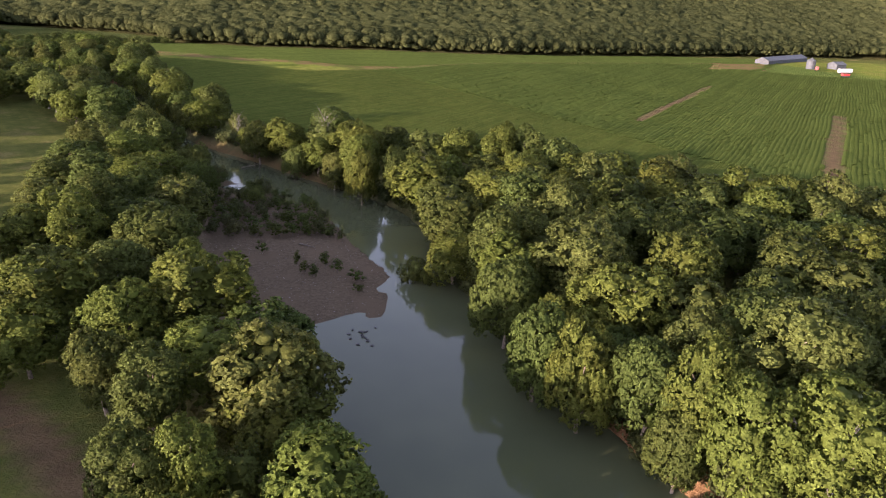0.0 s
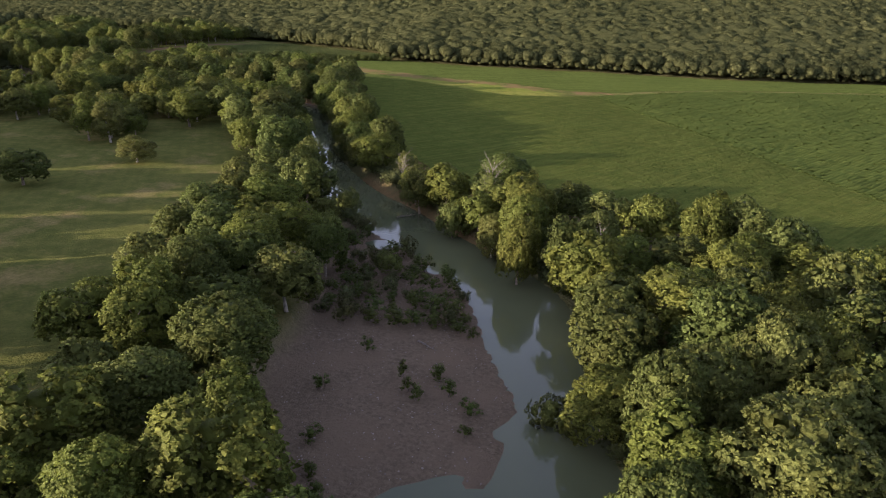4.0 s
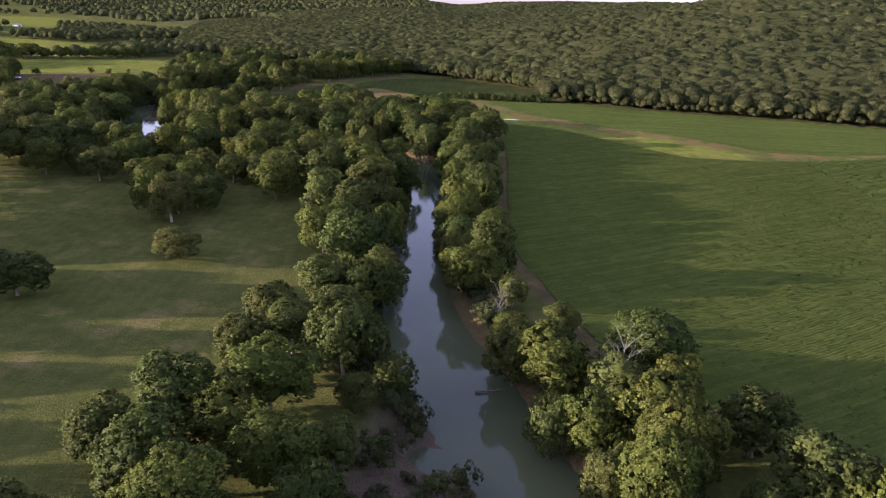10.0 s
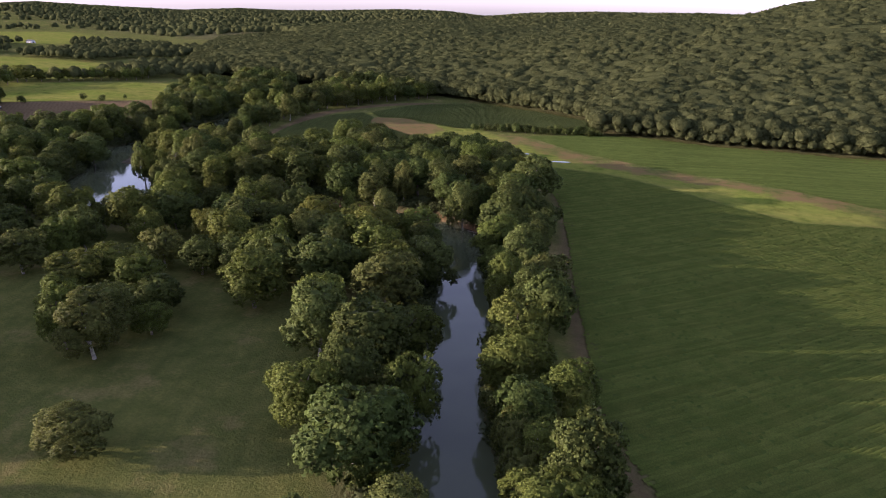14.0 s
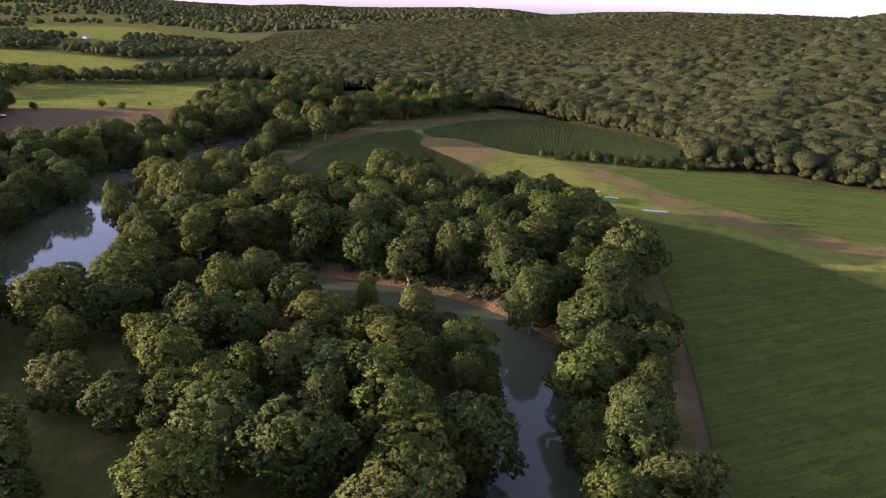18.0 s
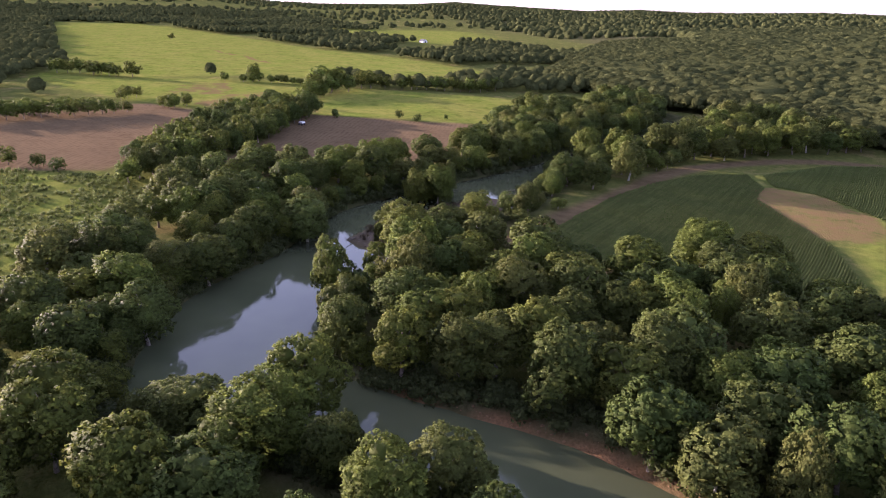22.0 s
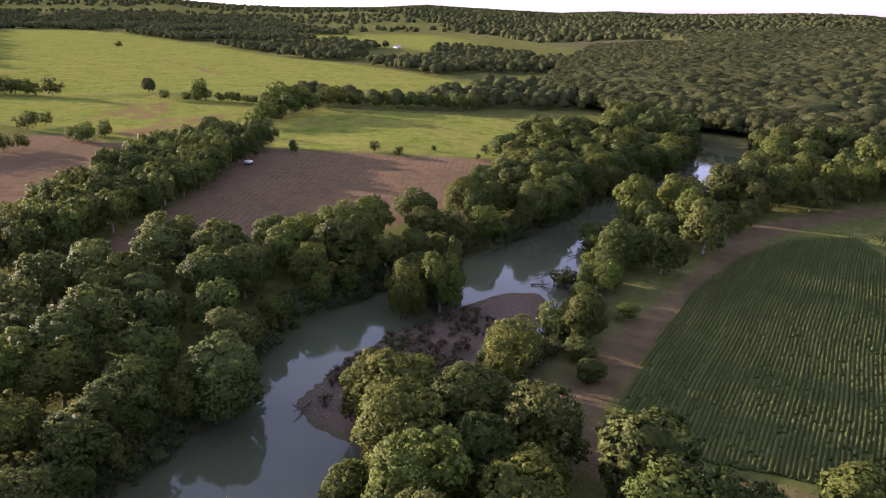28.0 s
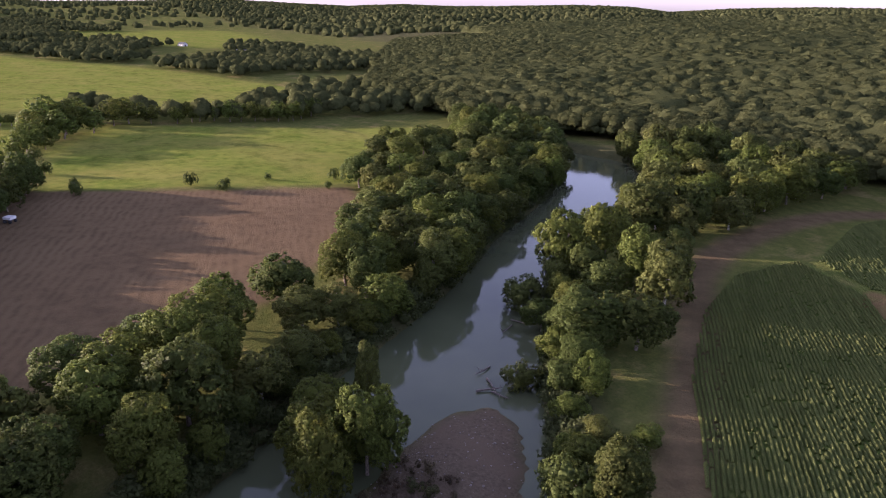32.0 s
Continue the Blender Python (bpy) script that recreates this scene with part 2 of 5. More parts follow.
def land(x, y):
    """The height of the ground."""
    x, y = np.asarray(x, float), np.asarray(y, float)
    near = (x > -640) & (x < 170) & (y > -110) & (y < 680)
    z = 3.0 + 0.35 * waves(x, y, 90, 3)
    if near.any():
        xn, yn = x[near], y[near]
        d = away(RIVER, xn, yn, True)
        wet = inside(RIVER, xn, yn)
        dry = 3.0 * ease(d, -0.3, 4.2) + 0.35 * waves(xn, yn, 90, 3) * ease(d, 2, 10) + 0.12
        bar = inside(GRAVEL_BAR, xn, yn)
        low = 0.18 + 0.7 * ease(d, 0, 14) + 0.12 * waves(xn, yn, 9, 5) * ease(d, 0.5, 4)
        db = away(GRAVEL_BAR, xn, yn, True)
        mixb = np.where(bar, ease(db, 0, 3), 0.0)
        dry = dry * (1 - mixb) + low * mixb
        for cx, cy, rx, ry in PUDDLES:
            dry = dry - 0.9 * np.exp(-(((xn - cx) / rx) ** 2 + ((yn - cy) / ry) ** 2) * 1.5)
        bed = -1.4 * ease(d, 0, 4)
        isl = inside(ISLAND, xn, yn)
        di = away(ISLAND, xn, yn, True)
        bed = np.where(isl, 0.15 + 0.6 * ease(di, 0, 6) + 0.1 * waves(xn, yn, 8, 6), np.where(di < 4, np.maximum(bed, -0.35 * di), bed))
        z[near] = np.where(wet, bed, dry)
    s = y - np.interp(x, FOOT_X, FOOT_Y)
    a = np.interp(x, RISE_X, RISE_Z)
    up = np.clip(s, 0, None)
    z = z + a * (1 - np.exp(-up / 420.0)) * (1 + 0.12 * waves(x, y, 900, 8)) + ease(up, 20, 200) * 5 * waves(x, y, 260, 9)
    far = np.hypot(x + 150, y - 250)
    turn = np.degrees(np.arctan2(-(x + 150), y - 250))
    ridge = np.interp(turn, RIDGE_AT, RIDGE_TOP) + 2 * waves(x, y, 420, 4)
    k = ease(far, 1900, 3200) * ease(turn, 4, 14) * (1 - ease(turn, 120, 150))
    z = z * (1 - k) + k * ridge
    return z


# ---- land cover ----
FIELD_EAST = np.array([(-40, 222), (-66, 247), (-88, 270), (-118, 324), (-138, 362), (-160, 400), (-186, 436), (-203, 448), (-195, 456), (-163, 456), (-137, 449), (-105, 433), (-83, 427), (-58, 438), (-36, 460), (20, 522), (150, 590),
                       (290, 655), (340, 560), (420, 300), (260, 20), (100, 40), (100, 150), (60, 190), (20, 215), (-15, 215)])
FIELD_NORTH = np.array([(-240, 521), (-212, 551), (-185, 562), (-140, 566), (-60, 580), (40, 602), (125, 640), (200, 680), (285, 700), (290, 660), (150, 597), (20, 530), (-36, 476), (-60, 466), (-89, 474), (-120, 482), (-160, 486), (-182, 493), (-205, 502)])
CORN_FIELD = np.array([(-300, 398), (-314, 388), (-329, 409), (-345, 432), (-356, 452), (-368, 480), (-374, 508), (-368, 532), (-347, 519), (-336, 503), (-306, 489), (-285, 478), (-258, 457), (-243, 440), (-260, 425), (-285, 412)])
FAR_CORN = np.array([(-364, 536), (-347, 524), (-332, 530), (-300, 523), (-286, 521), (-272, 531), (-219, 553), (-238, 603), (-294, 624), (-334, 633), (-358, 625), (-370, 585)])
GREEN_STRIP = np.array([(-284, 508), (-300, 521), (-286, 521), (-270, 524), (-250, 512), (-222, 494), (-187, 476), (-164, 470), (-120, 468), (-89, 463), (-62, 452), (-60, 440), (-83, 428), (-105, 434), (-137, 450), (-163, 457), (-195, 457), (-205, 449), (-243, 444), (-262, 466), (-284, 485)])
BARE_PATCH = np.array([(-350, 521), (-332, 529), (-301, 522), (-286, 510), (-282, 494), (-290, 484), (-306, 488), (-338, 501)])
BARE_STRIP = np.array([(-252, 514), (-240, 519), (-205, 500), (-182, 491), (-160, 484), (-120, 480), (-89, 473), (-60, 465), (-32, 474), (-34, 464), (-62, 452), (-89, 459), (-120, 467), (-146, 466), (-164, 469), (-187, 476), (-222, 493), (-244, 503)])
HILL_STRIP = smooth_line([(-140, 560), (-95, 566), (-50, 576), (-6, 588), (38, 588), (73, 596), (124, 620)])
TRACK = smooth_line([(100, 190), (40, 212), (-10, 214), (-43, 224), (-64, 244), (-86, 268), (-118, 322), (-138, 362), (-158, 398), (-190, 438), (-240, 440), (-283, 402), (-314, 382), (-334, 408), (-347, 435), (-362, 466), (-381, 502), (-386, 545), (-378, 590), (-352, 622)])
FIELD_GAPS = [np.array([(82, 312), (95, 336), (128, 396), (160, 454)]), np.array([(112, 204), (130, 240), (158, 294), (190, 355)])]
FARM_ROAD = smooth_line([(-18, 38), (-27, 48), (-35.5, 58.5), (-40.5, 64), (-46.5, 69.5), (-52, 73.5), (-64, 82), (-80, 90), (-110, 100)])
PLOUGHED = np.array([(-576, 393), (-548, 430), (-512, 487), (-487, 478), (-455, 440), (-438, 415), (-428, 375), (-425, 330), (-436, 312), (-490, 348)])
PLOUGHED_WEST = np.array([(-452, 282), (-470, 235), (-560, 200), (-650, 240), (-640, 310), (-590, 345), (-560, 345), (-500, 318)])
PASTURE = np.array([(-570, 400), (-514, 494), (-545, 532), (-600, 560), (-622, 556), (-700, 470), (-640, 420)])
PASTURE_NORTH = np.array([(-548, 536), (-600, 562), (-620, 562), (-590, 610), (-560, 605)])
BIG_FIELD = np.array([(-742, 600), (-706, 524), (-770, 461), (-802, 397), (-792, 312), (-790, 272), (-1212, 244), (-1980, 215), (-1980, 330), (-1850, 420), (-1390, 520), (-1167, 555), (-1040, 612), (-950, 632), (-845, 642), (-760, 640)])
FIELD_W2 = np.array([(-705, 450), (-640, 400), (-590, 360), (-660, 300), (-800, 230), (-900, 260), (-790, 330), (-770, 430)])
FAR_FIELD = np.array([(-1800, 740), (-1800, 1130), (-1480, 1020), (-1300, 880), (-1300, 790), (-1420, 760)])
MEADOW = np.array([(-75, 118), (-90, 165), (-118, 212), (-140, 232), (-190, 235), (-260, 215), (-300, 120), (-200, 40), (-90, 40), (-60, 80)])
FARMYARD = np.array([(236, 572), (328, 556), (420, 640), (420, 740), (306, 690), (260, 610)])
YARD_EARTH = np.array([(200, 577), (246, 690), (290, 700), (262, 620), (238, 582)])
FIELD_PATH = smooth_line([(-1126, 420), (-1069, 429), (-1024, 440), (-971, 444), (-941, 450)], 8.0)
STUBBLE = np.array([(-701, 330), (-752, 352), (-754, 376), (-702, 372), (-682, 360)])
STUBBLE_EAST = np.array([(-634, 337), (-686, 370), (-685, 406), (-632, 374), (-600, 350)])
SCRUB = np.array([(-430, 300), (-390, 300), (-350, 275), (-330, 230), (-400, 150), (-560, 180), (-480, 225), (-450, 270)])


def sheet_lines():
    fx = np.arange(-600, 120.1, 2.0)
    fy = np.arange(20, 640.1, 2.0)
    west = -600 - np.cumsum(4 * 1.085 ** np.arange(56))
    east = 120 + np.cumsum(3 * 1.085 ** np.arange(56))
    north = 640 + np.cumsum(4 * 1.08 ** np.arange(58))
    south = 20 - np.cumsum(4 * 1.12 ** np.arange(32))
    return np.concatenate([west[::-1], fx, east]), np.concatenate([south[::-1], fy, north])


def mesh_of(name, verts, faces, mat=None, smooth=False):
    me = bpy.data.meshes.new(name)
    verts, faces = np.asarray(verts, np.float32), np.asarray(faces, np.int32)
    me.vertices.add(len(verts))
    me.vertices.foreach_set("co", verts.ravel())
    k = faces.shape[1]
    me.loops.add(faces.size)
    me.loops.foreach_set("vertex_index", faces.ravel())
    me.polygons.add(len(faces))
    me.polygons.foreach_set("loop_start", np.arange(0, faces.size, k, dtype=np.int32))
    me.polygons.foreach_set("loop_total", np.full(len(faces), k, np.int32))
    if smooth:
        me.polygons.foreach_set("use_smooth", np.ones(len(faces), bool))
    me.update(calc_edges=True)
    if mat:
        me.materials.append(mat)
    return me


def grid_faces(nx, ny):
    i = (np.arange(nx - 1)[:, None] * ny + np.arange(ny - 1)[None, :]).ravel()
    return np.stack([i, i + ny, i + ny + 1, i + 1], 1)


gx, gy = sheet_lines()
GX, GY = [a.ravel() for a in np.meshgrid(gx, gy, indexing="ij")]
GZ = land(GX, GY)

GRID_Z = GZ.reshape(len(gx), len(gy))


def height(x, y):
    """The ground's height at one place, from the sheet."""
    i = min(max(int(np.searchsorted(gx, x)) - 1, 0), len(gx) - 2)
    j = min(max(int(np.searchsorted(gy, y)) - 1, 0), len(gy) - 2)
    u, w = (x - gx[i]) / (gx[i + 1] - gx[i]), (y - gy[j]) / (gy[j + 1] - gy[j])
    a, b = GRID_Z[i, j] * (1 - w) + GRID_Z[i, j + 1] * w, GRID_Z[i + 1, j] * (1 - w) + GRID_Z[i + 1, j + 1] * w
    return float(a * (1 - u) + b * u)

ground_mesh = mesh_of("ground", np.stack([GX, GY, GZ], 1), grid_faces(len(gx), len(gy)), smooth=True)


def soft(poly, edge=2.5):
    """1 inside an area of the plan, 0 outside, with a ragged soft edge."""
    box = (GX > poly[:, 0].min() - 12) & (GX < poly[:, 0].max() + 12) & (GY > poly[:, 1].min() - 12) & (GY < poly[:, 1].max() + 12)
    out = np.zeros(GX.shape)
    x, y = GX[box], GY[box]
    d = away(poly, x, y, True) * np.where(inside(poly, x, y), 1, -1)
    out[box] = ease(d + 0.8 * waves(x, y, 14, 2), -edge, edge)
    return out


def strip(line, width, edge=1.5):
    box = (GX > line[:, 0].min() - 15) & (GX < line[:, 0].max() + 15) & (GY > line[:, 1].min() - 15) & (GY < line[:, 1].max() + 15)
    out = np.zeros(GX.shape)
    x, y = GX[box], GY[box]
    out[box] = 1 - ease(away(line, x, y), width - edge, width + edge)
    return out


near_river = strip(RIVER, 9.0, 4.0)
bars = np.maximum(soft(GRAVEL_BAR, 3), soft(ISLAND, 2))
crop = np.maximum.reduce([soft(FIELD_EAST), soft(FIELD_NORTH), soft(CORN_FIELD), soft(FAR_CORN)])
dirt = np.maximum.reduce([0.9 * strip(TRACK[TRACK[:, 0] < -285], 5.2, 2.6), 0.85 * strip(TRACK, 2.2), strip(FARM_ROAD, 2.6, 1.0), soft(PLOUGHED), soft(PLOUGHED_WEST), strip(FIELD_GAPS[0], 2.0), strip(FIELD_GAPS[1], 3.2)])
bare = np.maximum.reduce([0.62 * soft(BARE_STRIP, 6), 0.85 * soft(BARE_PATCH, 3), 0.9 * soft(YARD_EARTH, 4), strip(FIELD_PATH, 3.0, 2.5), 0.6 * soft(STUBBLE, 3), 0.6 * soft(STUBBLE_EAST, 4), strip(HILL_STRIP, 5.0, 4.0)])
bright = np.maximum.reduce([soft(FARMYARD, 3), soft(PASTURE), soft(PASTURE_NORTH), soft(BIG_FIELD, 8), soft(FIELD_W2), soft(GREEN_STRIP, 4), soft(FAR_FIELD, 10), 0.75 * soft(SCRUB, 6)])
open_land = np.maximum.reduce([crop, dirt, bare, bright, soft(MEADOW, 8), soft(SCRUB, 6)])
woods = np.clip(np.maximum(near_river, ease(GY - np.interp(GX, FOOT_X, FOOT_Y), -12, 5)), 0, 1) * (1 - open_land)
CUT_BANK = EAST_BANK[(EAST_BANK[:, 0] < -156) & (EAST_BANK[:, 0] > -262)]
CUT_LOW = EAST_BANK[(EAST_BANK[:, 0] < -30) & (EAST_BANK[:, 0] > -84)]
CUT_NEAR = EAST_BANK[(EAST_BANK[:, 0] > 24) & (EAST_BANK[:, 0] < 60)]
clay_at = np.maximum.reduce([strip(CUT_BANK, 1.6, 0.9) * np.clip(0.5 + 0.7 * waves(GX, GY, 26, 17), 0.05, 1), 0.5 * strip(CUT_LOW, 1.6, 1.0), strip(CUT_NEAR, 5.0, 1.0)])
for name, (r, g, b) in (("cover_three", (clay_at, np.maximum(soft(PLOUGHED), soft(PLOUGHED_WEST)), 0 * dirt)), ("cover_one", (dirt, bars, woods)), ("cover_two", (crop, np.maximum(bare, 0), bright))):
    layer = ground_mesh.attributes.new(name, "FLOAT_COLOR", "POINT")
    layer.data.foreach_set("color", np.stack([r, g, b, np.ones_like(r)], 1).astype(np.float32).ravel())

m, n, l, b = material("ground_cover", 0.95)
b.inputs["Specular IOR Level"].default_value = 0.0
pos = n.new("ShaderNodeNewGeometry").outputs["Position"]
one, two = n.new("ShaderNodeAttribute"), n.new("ShaderNodeAttribute")
one.attribute_name, two.attribute_name = "cover_one", "cover_two"
s1, s2 = n.new("ShaderNodeSeparateColor"), n.new("ShaderNodeSeparateColor")
l.new(one.outputs["Color"], s1.inputs[0])
l.new(two.outputs["Color"], s2.inputs[0])
fine, mid, big = noise_of(n, l, pos, 1.6, 5, 0.7), noise_of(n, l, pos, 0.25, 4), noise_of(n, l, pos, 0.035, 4)
grass = mixed(n, l, mid, (0.077, 0.090, 0.022), (0.116, 0.121, 0.032))
swath, mown = n.new("ShaderNodeTexWave"), n.new("ShaderNodeMapping")
mown.inputs["Rotation"].default_value = (0, 0, radians(-35))
l.new(pos, mown.inputs[0])
l.new(mown.outputs[0], swath.inputs["Vector"])
swath.inputs["Scale"].default_value, swath.inputs["Distortion"].default_value, swath.inputs["Detail"].default_value, swath.inputs["Detail Scale"].default_value = 0.1, 3.0, 3.0, 0.5
grass = mixed(n, l, swath.outputs[1], mixed(n, l, 0.13, grass, (0.045, 0.050, 0.018)), grass)
grass = mixed(n, l, noise_of(n, l, pos, 0.05, 5, 0.65, 0.54, 0.72), grass, (0.20, 0.158, 0.064))
grass = mixed(n, l, fine, mixed(n, l, 0.35, grass, (0.03, 0.04, 0.012)), grass)
litter = mixed(n, l, mid, (0.050, 0.055, 0.022), (0.085, 0.080, 0.035))
soil = mixed(n, l, mid, (0.094, 0.068, 0.036), (0.132, 0.096, 0.050))
soil = mixed(n, l, fine, mixed(n, l, 0.3, soil, (0.08, 0.05, 0.03)), soil)
three, s3 = n.new("ShaderNodeAttribute"), n.new("ShaderNodeSeparateColor")
three.attribute_name = "cover_three"
l.new(three.outputs["Color"], s3.inputs[0])
furrow = n.new("ShaderNodeTexWave")
turned = n.new("ShaderNodeMapping")
turned.inputs["Rotation"].default_value = (0, 0, radians(-58))
l.new(pos, turned.inputs[0])
l.new(turned.outputs[0], furrow.inputs["Vector"])
furrow.inputs["Scale"].default_value, furrow.inputs["Distortion"].default_value, furrow.inputs["Detail"].default_value, furrow.inputs["Detail Scale"].default_value = 0.13, 6.0, 4.0, 0.8
stubble = n.new("ShaderNodeMath")
stubble.operation = "MULTIPLY"
l.new(furrow.outputs[1], stubble.inputs[0])
l.new(noise_of(n, l, pos, 0.03, 3), stubble.inputs[1])
tilled = n.new("ShaderNodeMath")
tilled.operation = "MULTIPLY"
l.new(stubble.outputs[0], tilled.inputs[0])
l.new(s3.outputs[1], tilled.inputs[1])
soil = mixed(n, l, tilled.outputs[0], soil, (0.134, 0.098, 0.052))
gravel = mixed(n, l, fine, (0.086, 0.066, 0.043), (0.150, 0.118, 0.078))
gravel = mixed(n, l, noise_of(n, l, pos, 0.12, 4, 0.6, 0.45, 0.6), gravel, (0.128, 0.098, 0.064))
under = mixed(n, l, mid, (0.066, 0.098, 0.020), (0.090, 0.116, 0.027))
straw = mixed(n, l, mid, (0.140, 0.094, 0.042), (0.125, 0.104, 0.036))
lush = mixed(n, l, mid, (0.092, 0.128, 0.019), (0.140, 0.160, 0.027))
lush = mixed(n, l, big, lush, mixed(n, l, 0.3, lush, (0.24, 0.18, 0.06)))
lush = mixed(n, l, noise_of(n, l, pos, 0.11, 5, 0.7, 0.50, 0.68), lush, mixed(n, l, 0.55, lush, (0.045, 0.065, 0.010)))
c = mixed(n, l, s1.outputs[2], grass, litter)
c = mixed(n, l, s2.outputs[2], c, lush)
c = mixed(n, l, s2.outputs[0], c, under)
patchy = n.new("ShaderNodeMath")
patchy.operation, patchy.use_clamp = "MULTIPLY_ADD", True
torn = n.new("ShaderNodeMath")
torn.operation = "MULTIPLY_ADD"
l.new(noise_of(n, l, pos, 0.09, 5, 0.65, 0.3, 0.7), torn.inputs[0])
torn.inputs[1].default_value, torn.inputs[2].default_value = 2.6, -1.7
l.new(s2.outputs[1], patchy.inputs[0])
patchy.inputs[1].default_value = 1.8
l.new(torn.outputs[0], patchy.inputs[2])
edge = n.new("ShaderNodeMath")
edge.operation = "MULTIPLY"
l.new(patchy.outputs[0], edge.inputs[0])
lim = n.new("ShaderNodeMapRange")
lim.inputs[2].default_value = 0.15
l.new(s2.outputs[1], lim.inputs[0])
l.new(lim.outputs[0], edge.inputs[1])
c = mixed(n, l, edge.outputs[0], c, straw)
c = mixed(n, l, s1.outputs[0], c, soil)
c = mixed(n, l, s1.outputs[1], c, gravel)
# red earth where the cut bank is bare
clay = mixed(n, l, fine, (0.13, 0.074, 0.036), (0.22, 0.128, 0.062))
ragged = n.new("ShaderNodeMath")
ragged.operation = "MULTIPLY"
l.new(s3.outputs[0], ragged.inputs[0])
notbar = n.new("ShaderNodeMath")
notbar.operation = "SUBTRACT"
notbar.inputs[0].default_value = 1.0
l.new(s1.outputs[1], notbar.inputs[1])
l.new(notbar.outputs[0], ragged.inputs[1])
c = mixed(n, l, ragged.outputs[0], c, clay)
l.new(c, b.inputs["Base Color"])
bumped(n, l, b, fine, 0.25, 0.7)
ground_mesh.materials.append(m)
ground = tagged(new("ground", ground_mesh), "river valley ground with meadow, fields, bare banks and wooded hills", "ground", kind="structure")

# ---- water ----
m, n, l, b = material("river_water", 0.05)
pos = n.new("ShaderNodeNewGeometry").outputs["Position"]
b.inputs["Specular IOR Level"].default_value = 0.5
b.inputs["IOR"].default_value = 1.33
l.new(mixed(n, l, noise_of(n, l, pos, 0.03, 3), (0.055, 0.066, 0.034), (0.076, 0.086, 0.043)), b.inputs["Base Color"])
bumped(n, l, b, noise_of(n, l, pos, 0.9, 3), 0.012, 0.25)
WATER = m
wx, wy = np.arange(-600, 141, 20.0), np.arange(-100, 661, 20.0)
X, Y = [a.ravel() for a in np.meshgrid(wx, wy, indexing="ij")]
wf = grid_faces(len(wx), len(wy))
cx, cy = X[wf].mean(1), Y[wf].mean(1)
wf = wf[inside(RIVER, cx, cy) | (away(RIVER, cx, cy, True) < 24)]
used = np.unique(wf)
remap = np.zeros(len(X), np.int32)
remap[used] = np.arange(len(used))
tagged(new("water", mesh_of("water", np.stack([X[used], Y[used], 0 * X[used]], 1), remap[wf], WATER)), "calm grey-green river water reflecting the evening sky", "river", kind="structure")


# ---- trees ----
def part(name, me, parent, label=""):
    ob = new(name, me)
    ob.parent = parent
    return tagged(ob, label)


def tube(rows, sides=7):
    """A bent tapered limb: rows of (centre, radius)."""
    v, f = [], []
    for i, (c, r) in enumerate(rows):
        for k in range(sides):
            a = 6.2832 * k / sides
            v.append((c[0] + r * math.cos(a), c[1] + r * math.sin(a), c[2]))
        if i:
            for k in range(sides):
                o = (i - 1) * sides
                f.append((o + k, o + (k + 1) % sides, o + sides + (k + 1) % sides, o + sides + k))
    return v, f


class Wood:
    """Limbs gathered into one mesh."""

    def __init__(self):
        self.v, self.f = [], []

    def add(self, rows, sides):
        a, b = tube(rows, sides)
        o = len(self.v)
        self.v.extend(a)
        self.f.extend(tuple(i + o for i in q) for q in b)

    def mesh(self, name, mat):
        me = bpy.data.meshes.new(name)
        me.from_pydata(self.v, [], self.f)
        me.materials.append(mat)
        return me


def trunk_mesh(seed, tall, spread, mat, limbs=7, low=0.18, thick=0.024):
    r = random.Random(seed)
    w = Wood()
    bend = [(r.uniform(-0.3, 0.3) * k, r.uniform(-0.3, 0.3) * k, tall * u) for k, u in ((0, -0.03), (0, 0.02), (1, 0.2), (2, 0.42), (3, 0.62), (4, 0.82))]
    rad = [tall * thick * q for q in (1.5, 1.1, 0.85, 0.65, 0.42, 0.15)]
    w.add(list(zip(bend, rad)), 8)
    for i in range(limbs):
        u = low + (0.72 - low) * (i + r.random()) / limbs
        a = i * 2.4 + r.uniform(-0.5, 0.5)
        reach, z0 = spread * r.uniform(0.35, 0.7), tall * u
        k = min(4, int(u / 0.2))
        x0, y0 = bend[k + 1][0], bend[k + 1][1]
        w.add([((x0 + math.cos(a) * reach * q, y0 + math.sin(a) * reach * q, z0 + tall * 0.2 * q ** 0.8 + r.uniform(-0.2, 0.2)), tall * thick * 0.4 * (1 - 0.85 * q)) for q in (0, 0.3, 0.6, 1.0)], 5)
    return w.mesh("trunk", mat)


def bare_mesh(seed, tall, spread, mat, limbs=12):
    """The forked bare limbs of a dead tree."""
    r = random.Random(seed)
    w = Wood()
    for i in range(limbs):
        u = 0.3 + 0.6 * (i + r.random()) / limbs
        a = i * 2.4 + r.uniform(-0.5, 0.5)
        reach, rise, z0 = spread * (1.15 - 0.6 * u) * r.uniform(0.6, 1.0), tall * r.uniform(0.14, 0.3), tall * u * 0.9
        rows = [((math.cos(a) * reach * q, math.sin(a) * reach * q, z0 + rise * q ** 0.8), 0.075 * (1 - 0.85 * q)) for q in (0, 0.35, 0.7, 1.0)]
        w.add(rows, 5)
        for j in range(3):
            c, rad = rows[1 + j % 3]
            b = a + r.uniform(-1.1, 1.1)
            w.add([((c[0] + math.cos(b) * reach * 0.4 * q, c[1] + math.sin(b) * reach * 0.4 * q, c[2] + rise * 0.5 * q), rad * 0.6 * (1 - 0.8 * q)) for q in (0, 0.5, 1.0)], 4)
    return w.mesh("bare_branches", mat)


